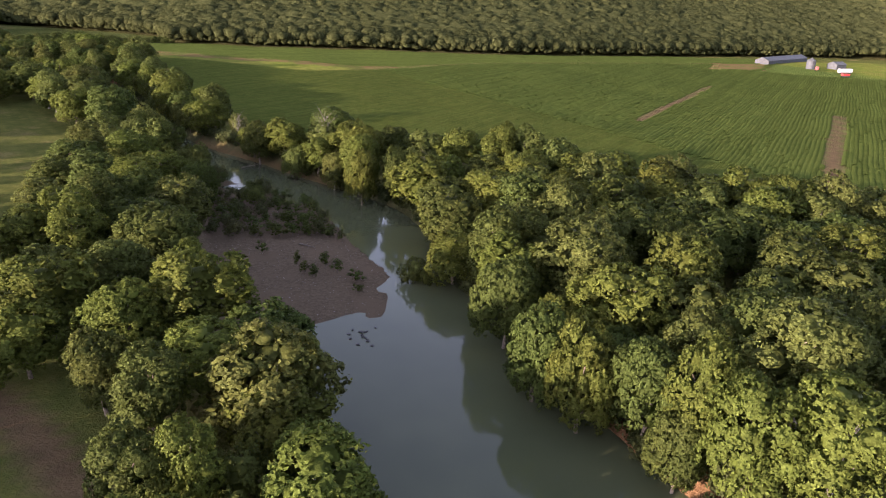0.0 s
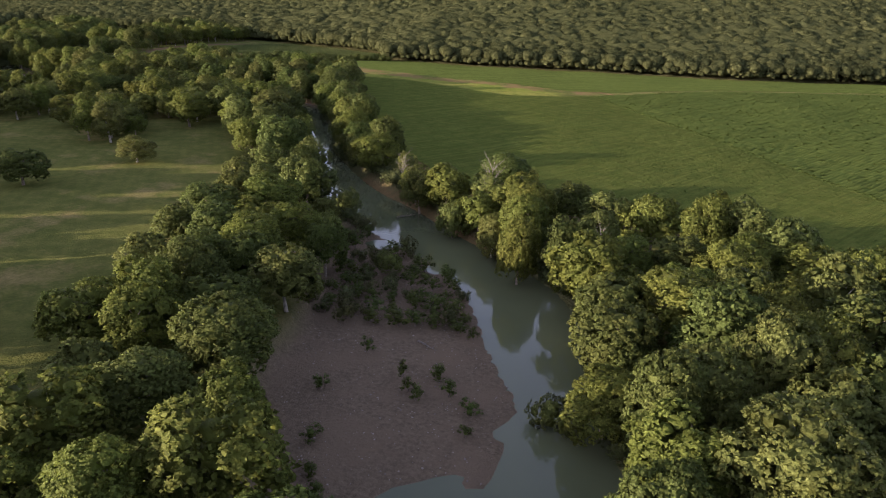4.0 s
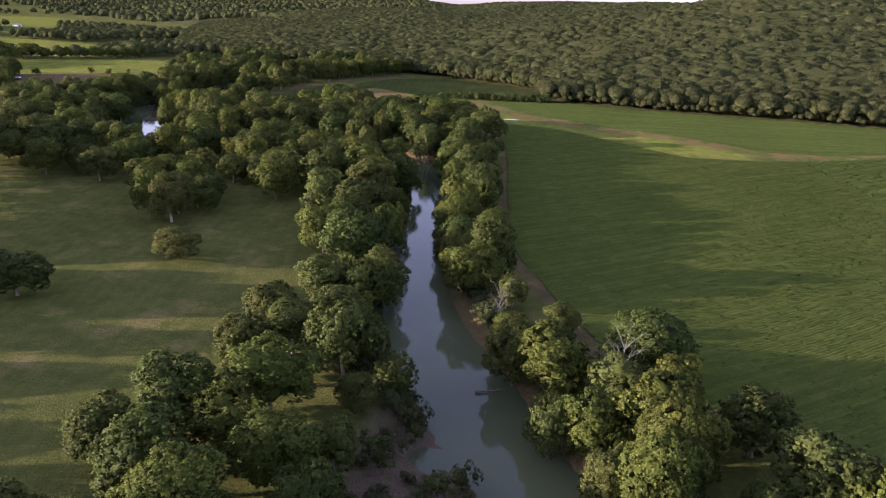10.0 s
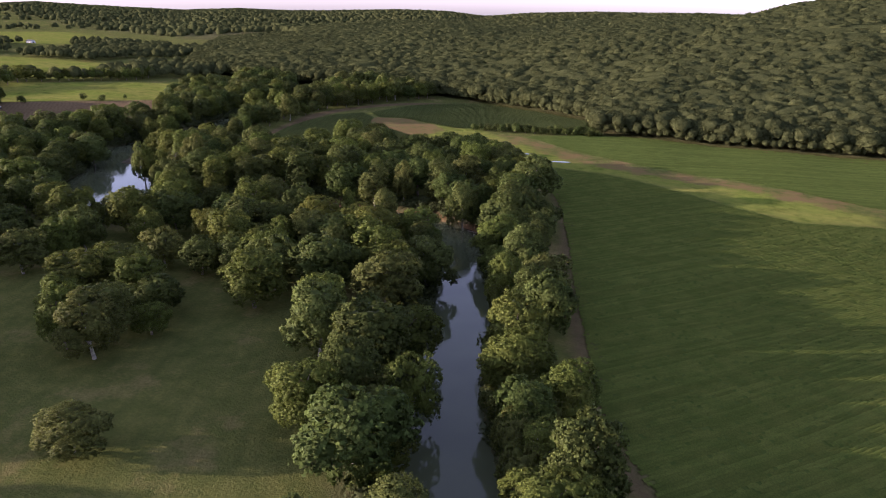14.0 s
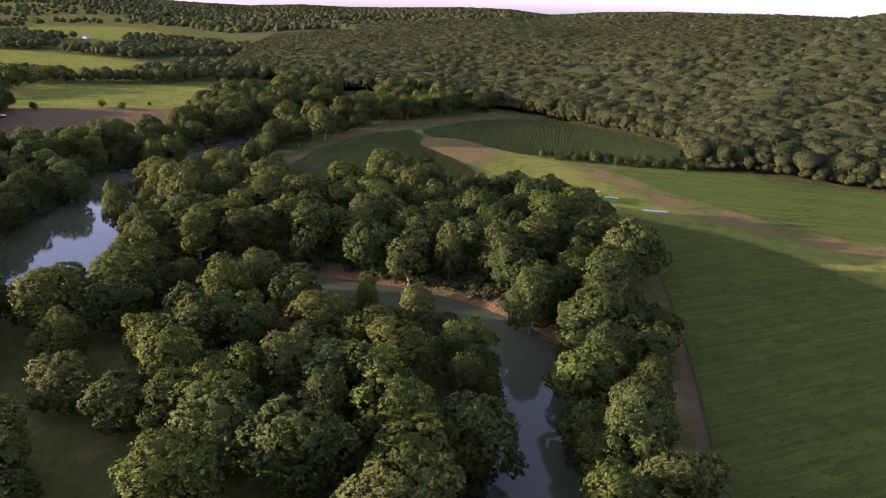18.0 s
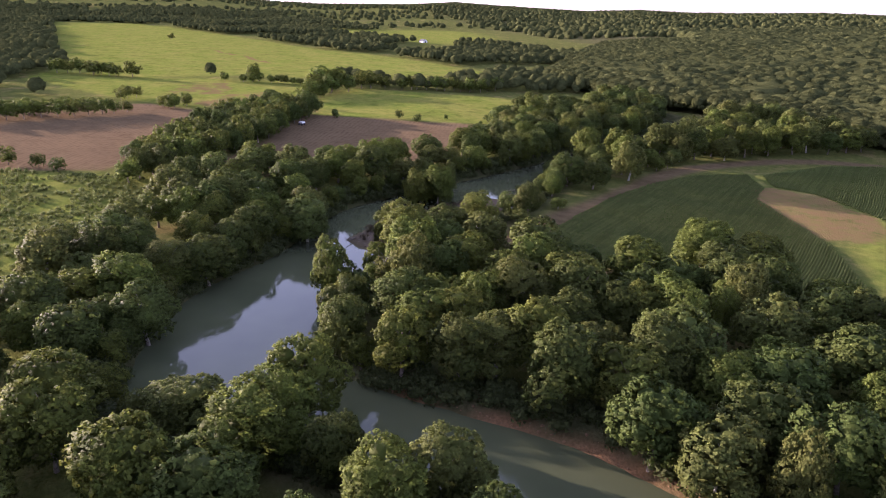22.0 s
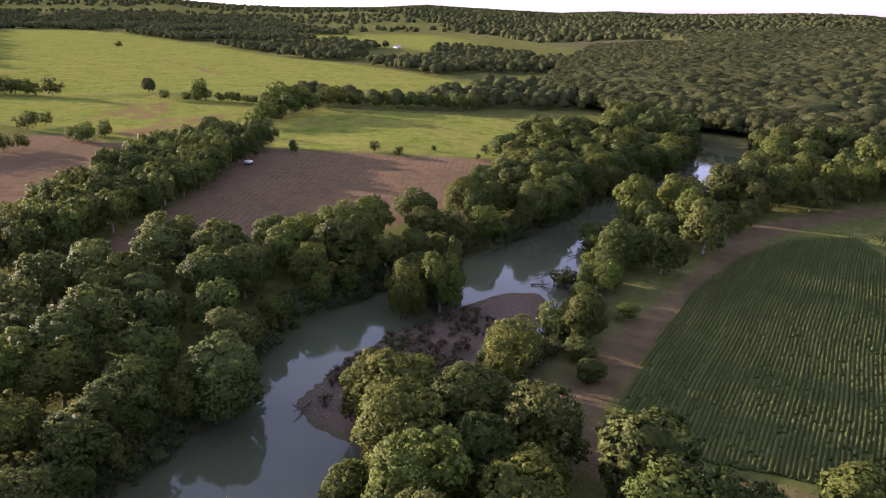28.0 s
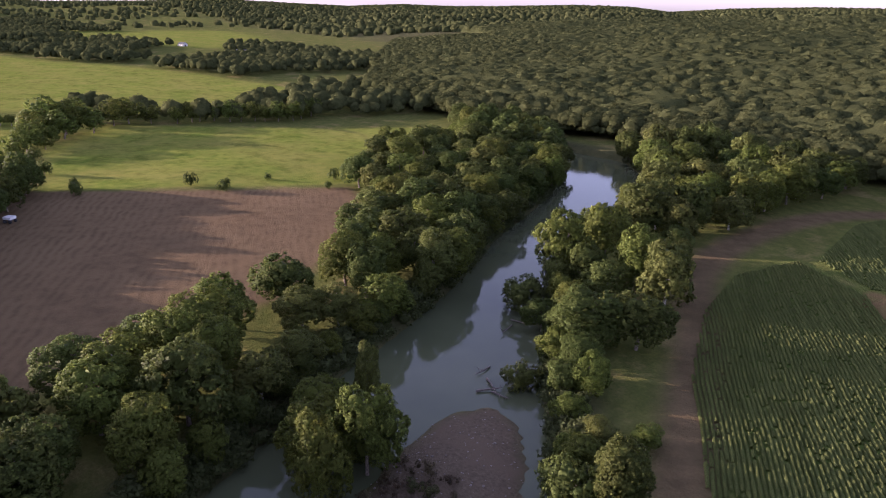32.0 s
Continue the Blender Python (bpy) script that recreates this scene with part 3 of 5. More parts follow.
def sprays(r, centre, out, size, loose=0.32):
    """Leaf sprays: ragged folded four-cornered leaves, one at each centre, facing about outwards."""
    k = len(centre)
    nrm = out + r.normal(0, loose, (k, 3))
    nrm /= np.linalg.norm(nrm, axis=1)[:, None]
    t = np.cross(nrm, r.normal(0, 1, (k, 3)))
    t /= np.linalg.norm(t, axis=1)[:, None] + 1e-9
    s = np.cross(nrm, t)
    a = size * r.uniform(0.6, 1.25, (k, 1))
    w = a * r.uniform(0.45, 0.85, (k, 1))
    v = np.stack([centre - t * a, centre + s * w - nrm * a * r.uniform(0.0, 0.5, (k, 1)), centre + t * a * r.uniform(0.7, 1.2, (k, 1)), centre - s * w - nrm * a * r.uniform(0.0, 0.5, (k, 1))], 1)
    return v.reshape(-1, 3), np.arange(4 * k).reshape(-1, 4)[:, ::-1]


def ball(cuts):
    bm = bmesh.new()
    bmesh.ops.create_icosphere(bm, subdivisions=cuts, radius=1.0)
    out = np.array([q.co[:] for q in bm.verts]), np.array([[q.index for q in face.verts] for face in bm.faces])
    bm.free()
    return out


ICO, ICO_FINE = ball(1), ball(2)


def unit(r, k, lift=0.0):
    d = r.normal(0, 1, (k, 3))
    d[:, 2] += lift
    return d / np.linalg.norm(d, axis=1)[:, None]


def crown_mesh(seed, tall, spread, mat, lobes=20, cards=12500, size=0.20, base=0.03, widest=0.46, droop=0.0, ragged=0.18):
    """A domed crown: boughs of leaves set over a rounded outline, each covered with tufts of small leaves, with gaps between."""
    r = np.random.RandomState(seed)
    lean = r.uniform(0, 6.28)
    u = (np.arange(lobes) + r.uniform(0.2, 0.8, lobes)) / lobes
    a = np.arange(lobes) * 2.39996 + r.normal(0, 0.3, lobes)
    up = -0.62 + 1.58 * u
    flat = np.sqrt(1 - up ** 2)
    rad = spread * r.uniform(0.30, 0.50, lobes)
    env = (1 + ragged * np.cos(2 * a + lean)) * r.uniform(0.80, 1.12, lobes)
    out = flat ** 0.8 * np.maximum(spread * env - rad, 0.0)
    half = np.where(up > 0, 1 - widest, widest - base) * tall
    c = np.stack([np.cos(a) * out, np.sin(a) * out, widest * tall + up * np.maximum(half - rad, 0.2 * half) * r.uniform(0.84, 1.10, lobes)], 1)
    # heart of the crown
    hearts = np.array([(0, 0, tall * (base + (1 - base) * q)) for q in (0.34, 0.55, 0.74)])
    c = np.vstack([c, hearts])
    rad = np.append(rad, [spread * 0.66, spread * 0.70, spread * 0.46])
    lift = np.append(r.uniform(0.8, 1.1, lobes), [tall * 0.15 / (spread * 0.55)] * 3)
    iv, jf = ICO_FINE
    k = len(iv)
    v1 = iv[None] * r.uniform(0.6, 1.15, (len(rad), k, 1)) * (0.54 * rad)[:, None, None]
    v1[:, :, 2] *= lift[:, None]
    v1 = (v1 + c[:, None]).reshape(-1, 3)
    f1 = (jf[None] + k * np.arange(len(rad))[:, None, None])
    mid = v1[f1].mean(2)
    buried = (np.linalg.norm((mid[:, :, None] - c[None, None]) / np.stack([np.ones_like(lift), np.ones_like(lift), lift], 1)[None, None], axis=3) / rad).min(2) < 0.36
    f1 = f1[~buried]
    # tufts of leaves at the ends of the twigs, each a small bunch
    tufts = cards // 11
    pick = r.choice(lobes, 3 * tufts, p=rad[:lobes] ** 2 / (rad[:lobes] ** 2).sum())
    d = unit(r, 3 * tufts) + 0.5 * np.column_stack([np.cos(a[pick]), np.sin(a[pick]), 0.7 + 0 * pick - droop])
    d /= np.linalg.norm(d, axis=1)[:, None]
    # each bough is knobbly: smaller swellings and hollows over its round
    knob = 0.10 * np.sin(5.1 * d[:, 0] + 3 * pick) * np.sin(5.7 * d[:, 1] + 1.7 * pick) + 0.07 * np.sin(11 * d[:, 2] + 9 * d[:, 0] + pick)
    p = c[pick] + d * (rad[pick] * (r.uniform(0.86, 1.09, 3 * tufts) + knob))[:, None] * np.column_stack([np.ones(3 * tufts), np.ones(3 * tufts), lift[pick]])
    # only those on the outside of the crown
    gap = np.linalg.norm((p[:, None] - c[None, :lobes]) / np.stack([rad, rad, rad * lift], 1)[None, :lobes], axis=2)
    gap[np.arange(len(p)), pick] = 9
    order = np.argsort(-np.minimum(gap.min(1), 0.92 + 0.05 * r.uniform(0, 1, len(p))))[:tufts]
    pick, d, p = pick[order], d[order], p[order]
    wide = size * r.uniform(1.7, 3.2, tufts)
    tw = np.repeat(np.arange(tufts), 11)
    e = unit(r, len(tw)) + 0.7 * d[tw] + np.array([0, 0, 0.35 - droop])
    e /= np.linalg.norm(e, axis=1)[:, None]
    q = p[tw] + e * (wide[tw] * r.uniform(0.25, 1.0, len(tw)))[:, None]
    v2, f2 = sprays(r, q, e, size)
    me = bpy.data.meshes.new("crown")
    nv = len(v1)
    verts = np.vstack([v1, v2]).astype(np.float32)
    me.vertices.add(len(verts))
    me.vertices.foreach_set("co", verts.ravel())
    idx = np.concatenate([f1.ravel(), (f2 + nv).ravel()]).astype(np.int32)
    me.loops.add(len(idx))
    me.loops.foreach_set("vertex_index", idx)
    sizes = np.concatenate([np.full(len(f1), 3), np.full(len(f2), 4)]).astype(np.int32)
    me.polygons.add(len(sizes))
    me.polygons.foreach_set("loop_start", np.concatenate([[0], np.cumsum(sizes)[:-1]]).astype(np.int32))
    me.polygons.foreach_set("loop_total", sizes)
    me.polygons.foreach_set("use_smooth", np.ones(len(sizes), bool))
    me.update(calc_edges=True)
    me.materials.append(mat)
    # leaves turn their faces to the light: the crown shades as rounded masses of foliage
    round_out = (verts - np.array([0, 0, 0.42 * tall])) / np.array([spread, spread, 0.55 * tall])
    round_out /= np.linalg.norm(round_out, axis=1)[:, None] + 1e-6
    own = np.vstack([(v1 - np.repeat(c, k, 0)) / np.repeat(rad, k)[:, None], np.repeat(0.45 * e + 0.75 * d[tw], 4, 0)])
    own /= np.linalg.norm(own, axis=1)[:, None] + 1e-6
    nrm = own + 0.85 * round_out + np.repeat(r.normal(0, 0.38, (len(verts) // 4 + 1, 3)), 4, 0)[:len(verts)]
    nrm /= np.linalg.norm(nrm, axis=1)[:, None] + 1e-6
    me.normals_split_custom_set_from_vertices(nrm.astype(np.float32))
    return me


def tree_kind(name, label, category, seed, tall, spread, leaf, bark, limbs=7, **crown):
    root = new(name)
    root.empty_display_size = 0.5
    tagged(root, label, category)
    part("trunk", trunk_mesh(seed, tall * 0.92, spread * 0.55, bark, limbs), root)
    part("crown", crown_mesh(seed, tall, spread, leaf, **crown), root)
    return root, tall, spread


def dead_kind(name, label, seed, tall, spread, leaf=None):
    root = tagged(new(name), label, "tree")
    part("trunk", trunk_mesh(seed, tall, spread * 0.6, BARK_GREY, 3, thick=0.014), root)
    part("bare_branches", bare_mesh(seed, tall, spread, BARK_GREY), root)
    if leaf:
        part("crown", crown_mesh(seed, tall * 0.8, spread, leaf, lobes=10, cards=3000, base=0.15, ragged=0.4), root)
    return root, tall, spread


KINDS = {
    "green": [tree_kind("broadleaf_tree", "tall green broadleaf tree with a billowing crown", "tree", 11 + k, 14, 5, LEAF, BARK, lobes=15 + 3 * k) for k in range(4)],
    "dark": [tree_kind("shade_tree", "dense dark green tree with a heavy leafy crown", "tree", 31 + k, 14, 5, LEAF_DARK, BARK, lobes=15 + 3 * k) for k in range(4)],
    "pale": [tree_kind("sycamore_tree", "pale green sycamore with a mottled white trunk", "tree", 51 + k, 15, 5, LEAF_PALE, BARK_PALE, 8, lobes=16 + 3 * k, base=0.05, ragged=0.24) for k in range(3)],
    "yellow": [tree_kind("cottonwood_tree", "yellow-green cottonwood with an open crown", "tree", 71 + k, 15, 5, LEAF_YELLOW, BARK_PALE, 9, lobes=16 + 2 * k, cards=9500, base=0.05, ragged=0.26) for k in range(3)],
    "green far": [tree_kind("bank_tree", "green broadleaf tree in the riverside woods", "tree", 161 + k, 13, 5, LEAF, BARK, 3, lobes=14 + 2 * k, cards=6500, size=0.27) for k in range(3)],
    "dark far": [tree_kind("understory_tree", "dark leafy tree in the riverside woods", "tree", 171 + k, 13, 5, LEAF_DARK, BARK, 3, lobes=14 + 2 * k, cards=6500, size=0.27) for k in range(3)],
    "pale far": [tree_kind("riverside_tree", "grey-green tree in the riverside woods", "tree", 181 + k, 13, 5, LEAF_PALE, BARK_PALE, 4, lobes=14 + 2 * k, cards=6500, size=0.27, ragged=0.24) for k in range(2)],
    "willow": [tree_kind("willow_tree", "low spreading willow leaning over the water", "tree", 85 + k, 8, 4.5, LEAF_PALE, BARK, 5, lobes=14, cards=5000, size=0.17, base=0.02, widest=0.5, droop=0.6) for k in range(2)],
    "shrub": [tree_kind("shrub", "low bushy shrub with olive-green leaves", "shrub", 91 + k, 4, 2.4, LEAF_SCRUB, BARK, 4, lobes=8, cards=1600, size=0.13, base=0.0, ragged=0.4) for k in range(3)],
    "sapling": [tree_kind("sapling", "thin dark sapling on the gravel bar", "tree", 101 + k, 5, 1.7, LEAF_DARK, BARK, 5, lobes=8, cards=1300, size=0.11, base=0.03, ragged=0.45) for k in range(3)],
    "brush": [tree_kind("brush", "brown half dead brush on the stony bar", "shrub", 131 + k, 3, 2.0, LEAF_BRUSH, BARK_GREY, 8, lobes=8, cards=1000, size=0.11, base=0.0, ragged=0.5) for k in range(2)],
    "hedge": [tree_kind("hedge_bush", "round dark hedge bush standing by a field", "shrub", 111 + k, 6, 3.6, LEAF_DARK, BARK, 4, lobes=8, cards=1500, size=0.24, base=0.0) for k in range(2)],
    "distant": [tree_kind("field_tree", "green tree standing among the far fields", "tree", 121 + k, 12, 5, LEAF, BARK, 5, lobes=10, cards=2200, size=0.34, base=0.03) for k in range(3)],
    "dead": [dead_kind("dead_tree", "grey dead tree with bare forked branches", 141 + k, 13, 3.8) for k in range(2)],
    "dying": [dead_kind("dying_tree", "half dead tree with bare grey branches among thin leaves", 151 + k, 14, 4.2, LEAF_PALE) for k in range(2)],
}
USED = {}
rng = random.Random(5)


def lane_top(x, y, half=8.0):
    """How high a tree may stand where low sun reaches the corn through gaps in the trees."""
    top = 99.0
    for a, b in ((-338, 431), (-319, 413), (-334, 456), (-353, 475), (-304, 397)):
        along, aside = (a - x) * 0.783 + (b - y) * 0.622, abs((x - a) * 0.622 - (y - b) * 0.783)
        if 2 < along < 95 and aside < half:
            top = min(top, 1.5 + 0.165 * along)
    return top


def plant(kind, x, y, tall, spread, group, stout=0.48):
    if lane_top(x, y) < tall:
        tall = max(lane_top(x, y), 4.5)
    variants = KINDS[kind]
    spread = min(1.1 * spread, stout * tall) if tall > 6 else min(spread, 0.62 * tall)
    k = rng.randrange(len(variants))
    root, h0, s0 = variants[k]
    z = height(x, y) - 0.15
    m = Matrix.Translation((x, y, z)) @ Matrix.Rotation(rng.uniform(0, 6.283), 4, "Z") @ Matrix.Diagonal((spread / s0, spread / s0 * rng.uniform(0.92, 1.08), tall / h0, 1))
    if (kind, k) in USED:
        ob = copy_thing(root, m @ Matrix.Diagonal((1 / root.scale[0], 1 / root.scale[1], 1 / root.scale[2], 1)))
    else:
        USED[kind, k] = ob = root
        root.matrix_basis = m
    return tagged(ob, group=group)


# (x, y, height of the top over the water, spread) of the trees that stand out, stretch by stretch
TREES = {
    "trees by the gravel bar": [(2, 126, 10.5, 5.3), (-0, 174, 14, 7.1), (-23, 194, 17, 4.8), (-23, 187, 16, 4.8), (-35, 220, 17, 6.4), (14, 192, 20, 4.8), (21, 194, 19, 4.8), (10, 152, 17, 6.2), (19, 157, 18, 4.6), (24, 152, 17, 4.6), (9, 120, 18, 4.6), (14, 124, 17, 4.6), (23, 132, 20, 4.7), (28, 137, 19, 4.7), (22, 107, 20, 7.0), (10, 101, 16, 4.7), (41, 125, 17, 4.3), (83, 150, 20, 6.1), (74, 151, 19, 6.1), (77, 143, 18, 6.1), (57, 131, 17, 6.0), (71, 119, 18, 5.9), (13, 86, 15, 4.1), (42, 114, 17, 4.8)],
    "trees by the gravel bar and meadow": [(18, 79, 16, 4.2), (25, 75, 16, 4.3), (30, 72, 18, 4.4), (58, 112, 18, 6.5), (44, 77, 21, 7.1), (33, 64, 18, 4.8), (40, 61, 20, 5.2), (27, 68, 11.5, 3.1), (54, 86, 19, 5.1), (-69, 235, 10.5, 6.0), (-52, 217, 11.5, 4.9), (-59, 216, 10.5, 4.9), (-79, 176, 16, 7.1), (-66, 131, 17, 5.0), (-70, 138, 16, 5.0), (-67, 150, 16, 6.7), (-67, 165, 14, 5.5), (-62, 114, 16, 4.8), (-48, 114, 17, 7.0), (-50, 100, 16, 5.5), (-39, 101, 15, 4.3), (-41, 84, 16, 4.4), (-39, 73, 15, 3.6), (-31, 68, 16, 4.2)],
    "trees by the gravel bar and field": [(-23, 56, 15, 3.1), (-19, 58, 10.5, 3.3), (-28, 55, 14, 3.4), (-95, 225, 14, 4.5), (-95, 218, 13, 4.5)],
    "trees on the west bank": [(-66, 121, 17, 5.2), (-63, 142, 15, 4.5), (-87, 166, 16, 6.7), (-91, 193, 14, 5.5), (-63, 172, 10.5, 5.0)],
    "trees along the straight reach": [(-90, 203, 14, 5.3), (-57, 160, 14, 3.8), (-70, 185, 9.5, 3.6), (-123, 246, 17, 5.2), (-124, 238, 16, 5.2), (-182, 282, 16, 5.1), (-189, 286, 15, 5.1), (-189, 279, 14, 5.1), (-124, 301, 17, 4.8), (-117, 299, 16, 4.8), (-103, 269, 16, 5.9), (-92, 267, 14, 4.3), (-80, 237, 15, 5.5), (-56, 211, 14, 4.9), (-55, 228, 10.5, 3.8), (-28, 209, 16, 4.3), (-42, 196, 9.5, 3.8), (-30, 187, 10.5, 3.4), (-21, 174, 15, 3.8), (-13, 177, 15, 3.4), (-12, 192, 10.5, 3.2)],
    "trees at the bend": [(-129, 318, 18, 4.9), (-132, 324, 17, 4.9), (-95, 256, 14, 4.5), (-113, 303, 11.5, 3.5), (-148, 266, 17, 5.9), (-137, 267, 15, 3.6), (-169, 266, 17, 6.3), (-176, 299, 17, 6.1), (-167, 325, 15, 5.9), (-286, 374, 18, 6.1), (-277, 377, 17, 6.1), (-284, 383, 16, 6.1), (-257, 310, 16, 5.7), (-250, 305, 15, 5.7), (-278, 336, 17, 6.0), (-270, 338, 16, 6.0), (-276, 344, 15, 6.0), (-318, 354, 18, 7.5), (-321, 366, 17, 7.5), (-329, 358, 16, 7.5), (-278, 419, 20, 8.6), (-266, 414, 19, 8.6), (-268, 427, 18, 8.6), (-238, 414, 18, 5.7)],
    "trees at the bend and meadow": [(-233, 421, 17, 5.7), (-242, 422, 16, 5.7), (-200, 408, 20, 8.1), (-190, 414, 19, 8.1), (-200, 420, 18, 8.1), (-167, 381, 17, 5.0), (-175, 382, 16, 5.0), (-172, 375, 15, 5.0), (-172, 356, 16, 4.8), (-173, 364, 15, 4.8), (-182, 230, 18, 5.2), (-174, 231, 17, 5.2), (-179, 237, 16, 5.2), (-191, 252, 15, 5.2), (-175, 244, 10.5, 4.8), (-234, 264, 16, 4.7), (-232, 257, 15, 4.7)],
    "woods on the bend": [(-247, 384, 19, 5.0), (-254, 386, 18, 5.0), (-253, 379, 17, 5.0), (-225, 372, 17, 5.3), (-231, 358, 17, 6.4), (-251, 404, 20, 5.9), (-253, 413, 19, 5.9), (-259, 407, 18, 5.9), (-208, 389, 18, 4.5), (-201, 388, 17, 4.5), (-183, 366, 17, 5.5), (-157, 364, 17, 5.8), (-146, 342, 16, 4.4), (-135, 336, 15, 4.0), (-180, 397, 18, 4.6), (-178, 404, 17, 4.6), (-252, 344, 17, 6.0), (-270, 349, 17, 4.5), (-275, 354, 16, 4.5), (-293, 345, 19, 4.8), (-292, 352, 18, 4.8), (-261, 329, 16, 5.2), (-274, 322, 15, 4.6), (-332, 367, 18, 5.6)],
    "woods on the bend and meadow": [(-337, 374, 17, 5.6), (-341, 367, 16, 5.6), (-243, 297, 17, 6.8), (-234, 308, 15, 3.7), (-220, 310, 18, 5.5), (-216, 298, 16, 4.2), (-221, 320, 17, 4.7), (-207, 318, 18, 5.4), (-194, 314, 17, 5.4), (-199, 301, 17, 4.7), (-181, 295, 18, 4.8), (-185, 290, 17, 4.1), (-223, 276, 15, 4.7), (-210, 286, 16, 4.2), (-169, 303, 18, 5.0), (-159, 315, 15, 3.3), (-169, 293, 17, 4.1)],
    "trees on the point": [(-367, 311, 17, 5.1), (-364, 303, 16, 5.1), (-360, 310, 15, 5.1), (-332, 280, 17, 5.1), (-334, 288, 16, 5.1), (-322, 294, 15, 6.8), (-399, 324, 16, 5.0), (-394, 319, 15, 5.0), (-391, 326, 14, 5.0), (-345, 318, 15, 5.1), (-352, 321, 14, 5.1), (-392, 340, 17, 5.2), (-394, 348, 16, 5.2), (-399, 342, 15, 5.2), (-413, 367, 17, 5.3), (-420, 362, 16, 5.3), (-380, 392, 14, 5.3), (-388, 390, 13, 5.3), (-381, 385, 12, 5.3), (-351, 335, 14, 7.1), (-310, 275, 14, 4.7), (-312, 268, 13, 4.7), (-293, 267, 14, 6.2), (-297, 279, 11.5, 6.1)],
    "trees on the point and meadow": [(-296, 287, 14, 5.7), (-325, 303, 14, 7.0), (-336, 384, 16, 5.0), (-344, 385, 15, 5.0), (-336, 400, 15, 5.0), (-329, 397, 14, 5.0), (-390, 449, 17, 5.3), (-383, 451, 16, 5.3), (-388, 456, 15, 5.3), (-354, 418, 15, 4.5), (-352, 411, 14, 4.5), (-395, 472, 14, 6.0), (-387, 468, 13, 6.0), (-394, 500, 11.5, 5.1), (-391, 492, 10.5, 5.1), (-386, 498, 9.5, 5.1), (-297, 360, 17, 6.8), (-314, 344, 10.5, 3.6), (-292, 329, 11.5, 3.6), (-266, 344, 17, 5.4), (-250, 351, 19, 6.0), (-257, 376, 17, 5.4), (-235, 368, 19, 6.7), (-253, 337, 17, 5.2)],
    "trees on the stony bar": [(-336, 356, 14, 4.6), (-309, 362, 16, 4.6), (-302, 366, 15, 3.3), (-370, 435, 11.5, 6.9), (-394, 514, 10.5, 5.4), (-389, 507, 9.5, 5.4), (-415, 378, 18, 5.0), (-409, 382, 17, 5.0), (-403, 329, 11.5, 6.9), (-432, 427, 18, 5.1), (-424, 427, 17, 5.1), (-428, 434, 16, 5.1), (-420, 445, 17, 5.2), (-423, 453, 16, 5.2), (-428, 446, 15, 5.2), (-417, 405, 14, 5.3), (-414, 412, 13, 5.3)],
    "trees on the upper reach": [(-407, 362, 16, 5.9), (-394, 364, 15, 4.4), (-398, 351, 15, 4.5), (-404, 396, 11.5, 4.2), (-478, 482, 15, 5.3), (-482, 489, 14, 5.3), (-485, 482, 13, 5.3), (-458, 503, 16, 5.3), (-459, 511, 15, 5.3), (-466, 506, 14, 5.3), (-491, 519, 16, 6.5), (-499, 524, 15, 6.5), (-500, 515, 14, 6.5), (-497, 550, 17, 6.5), (-488, 555, 16, 6.5), (-497, 560, 15, 6.5), (-466, 548, 15, 4.9), (-470, 542, 14, 4.9), (-549, 534, 10.5, 6.9), (-375, 444, 16, 6.1), (-364, 430, 15, 5.0), (-342, 406, 15, 3.8), (-405, 548, 19, 5.1), (-406, 556, 18, 5.1)],
    "trees on the upper reach and meadow": [(-412, 551, 17, 5.1), (-396, 576, 18, 5.4), (-402, 581, 17, 5.4), (-403, 573, 16, 5.4)],
}
# the same for trees whose kind is plain to see
MARKED = [
    ('yellow', -27, 76, 15, 5.7), ('yellow', -17, 63, 11, 3.2), ('yellow', 49, 165, 18, 5.6), ('yellow', 27, 95, 18, 6.1), ('pale', 33, 83, 17, 4.0), ('willow', -5, 126, 5, 2.6),
    ('dark', 60, 161, 16, 6.5), ('yellow', -150, 291, 17, 5.6), ('yellow', -113, 251, 16, 4.4), ('yellow', -89, 263, 12, 2.7), ('yellow', -88, 249, 13, 3.7), ('dead', -66, 224, 13, 3.9),
    ('dying', -36, 207, 18, 4.8), ('dead', -6, 179, 14, 2.3), ('pale', -7, 184, 16, 3.8), ('green', -303, 328, 17, 4.2), ('dark', -288, 328, 13, 3.3), ('pale', -272, 361, 18, 5.8),
    ('yellow', -248, 395, 18, 2.9), ('dying', -301, 341, 13, 3.6), ('pale', -201, 362, 18, 3.2), ('yellow', -198, 330, 15, 2.7), ('yellow', -174, 314, 17, 6.1), ('pale', -181, 327, 18, 3.9),
    ('willow', -377, 427, 5, 3.2), ('willow', -401, 456, 8, 5.3), ('yellow', -348, 422, 14, 3.9), ('yellow', -348, 388, 17, 2.7), ('dead', -348, 393, 12, 1.9), ('green', -375, 389, 15, 4.6),
    ('green', -375, 380, 14, 3.9), ('green', -420, 386, 17, 6.8), ('pale', -390, 401, 14, 2.4), ('willow', -46, 166, 6, 3.0), ('yellow', -44, 202, 8, 2.5), ('yellow', 18, 170, 17, 4.9),
    ('dead', -207, 570, 17, 4.5), ('dead', -121, 580, 18, 4.5), ('pale', -257, 290, 12, 7.0), ('dark', -154, 178, 13, 7.4), ('green', -203, 246, 15, 8.4), ('green', -201, 254, 15, 7.6), ('dark', -182, 249, 13, 6.3), ('pale', -147, 212, 11.5, 5.2),
]
PLACED = []
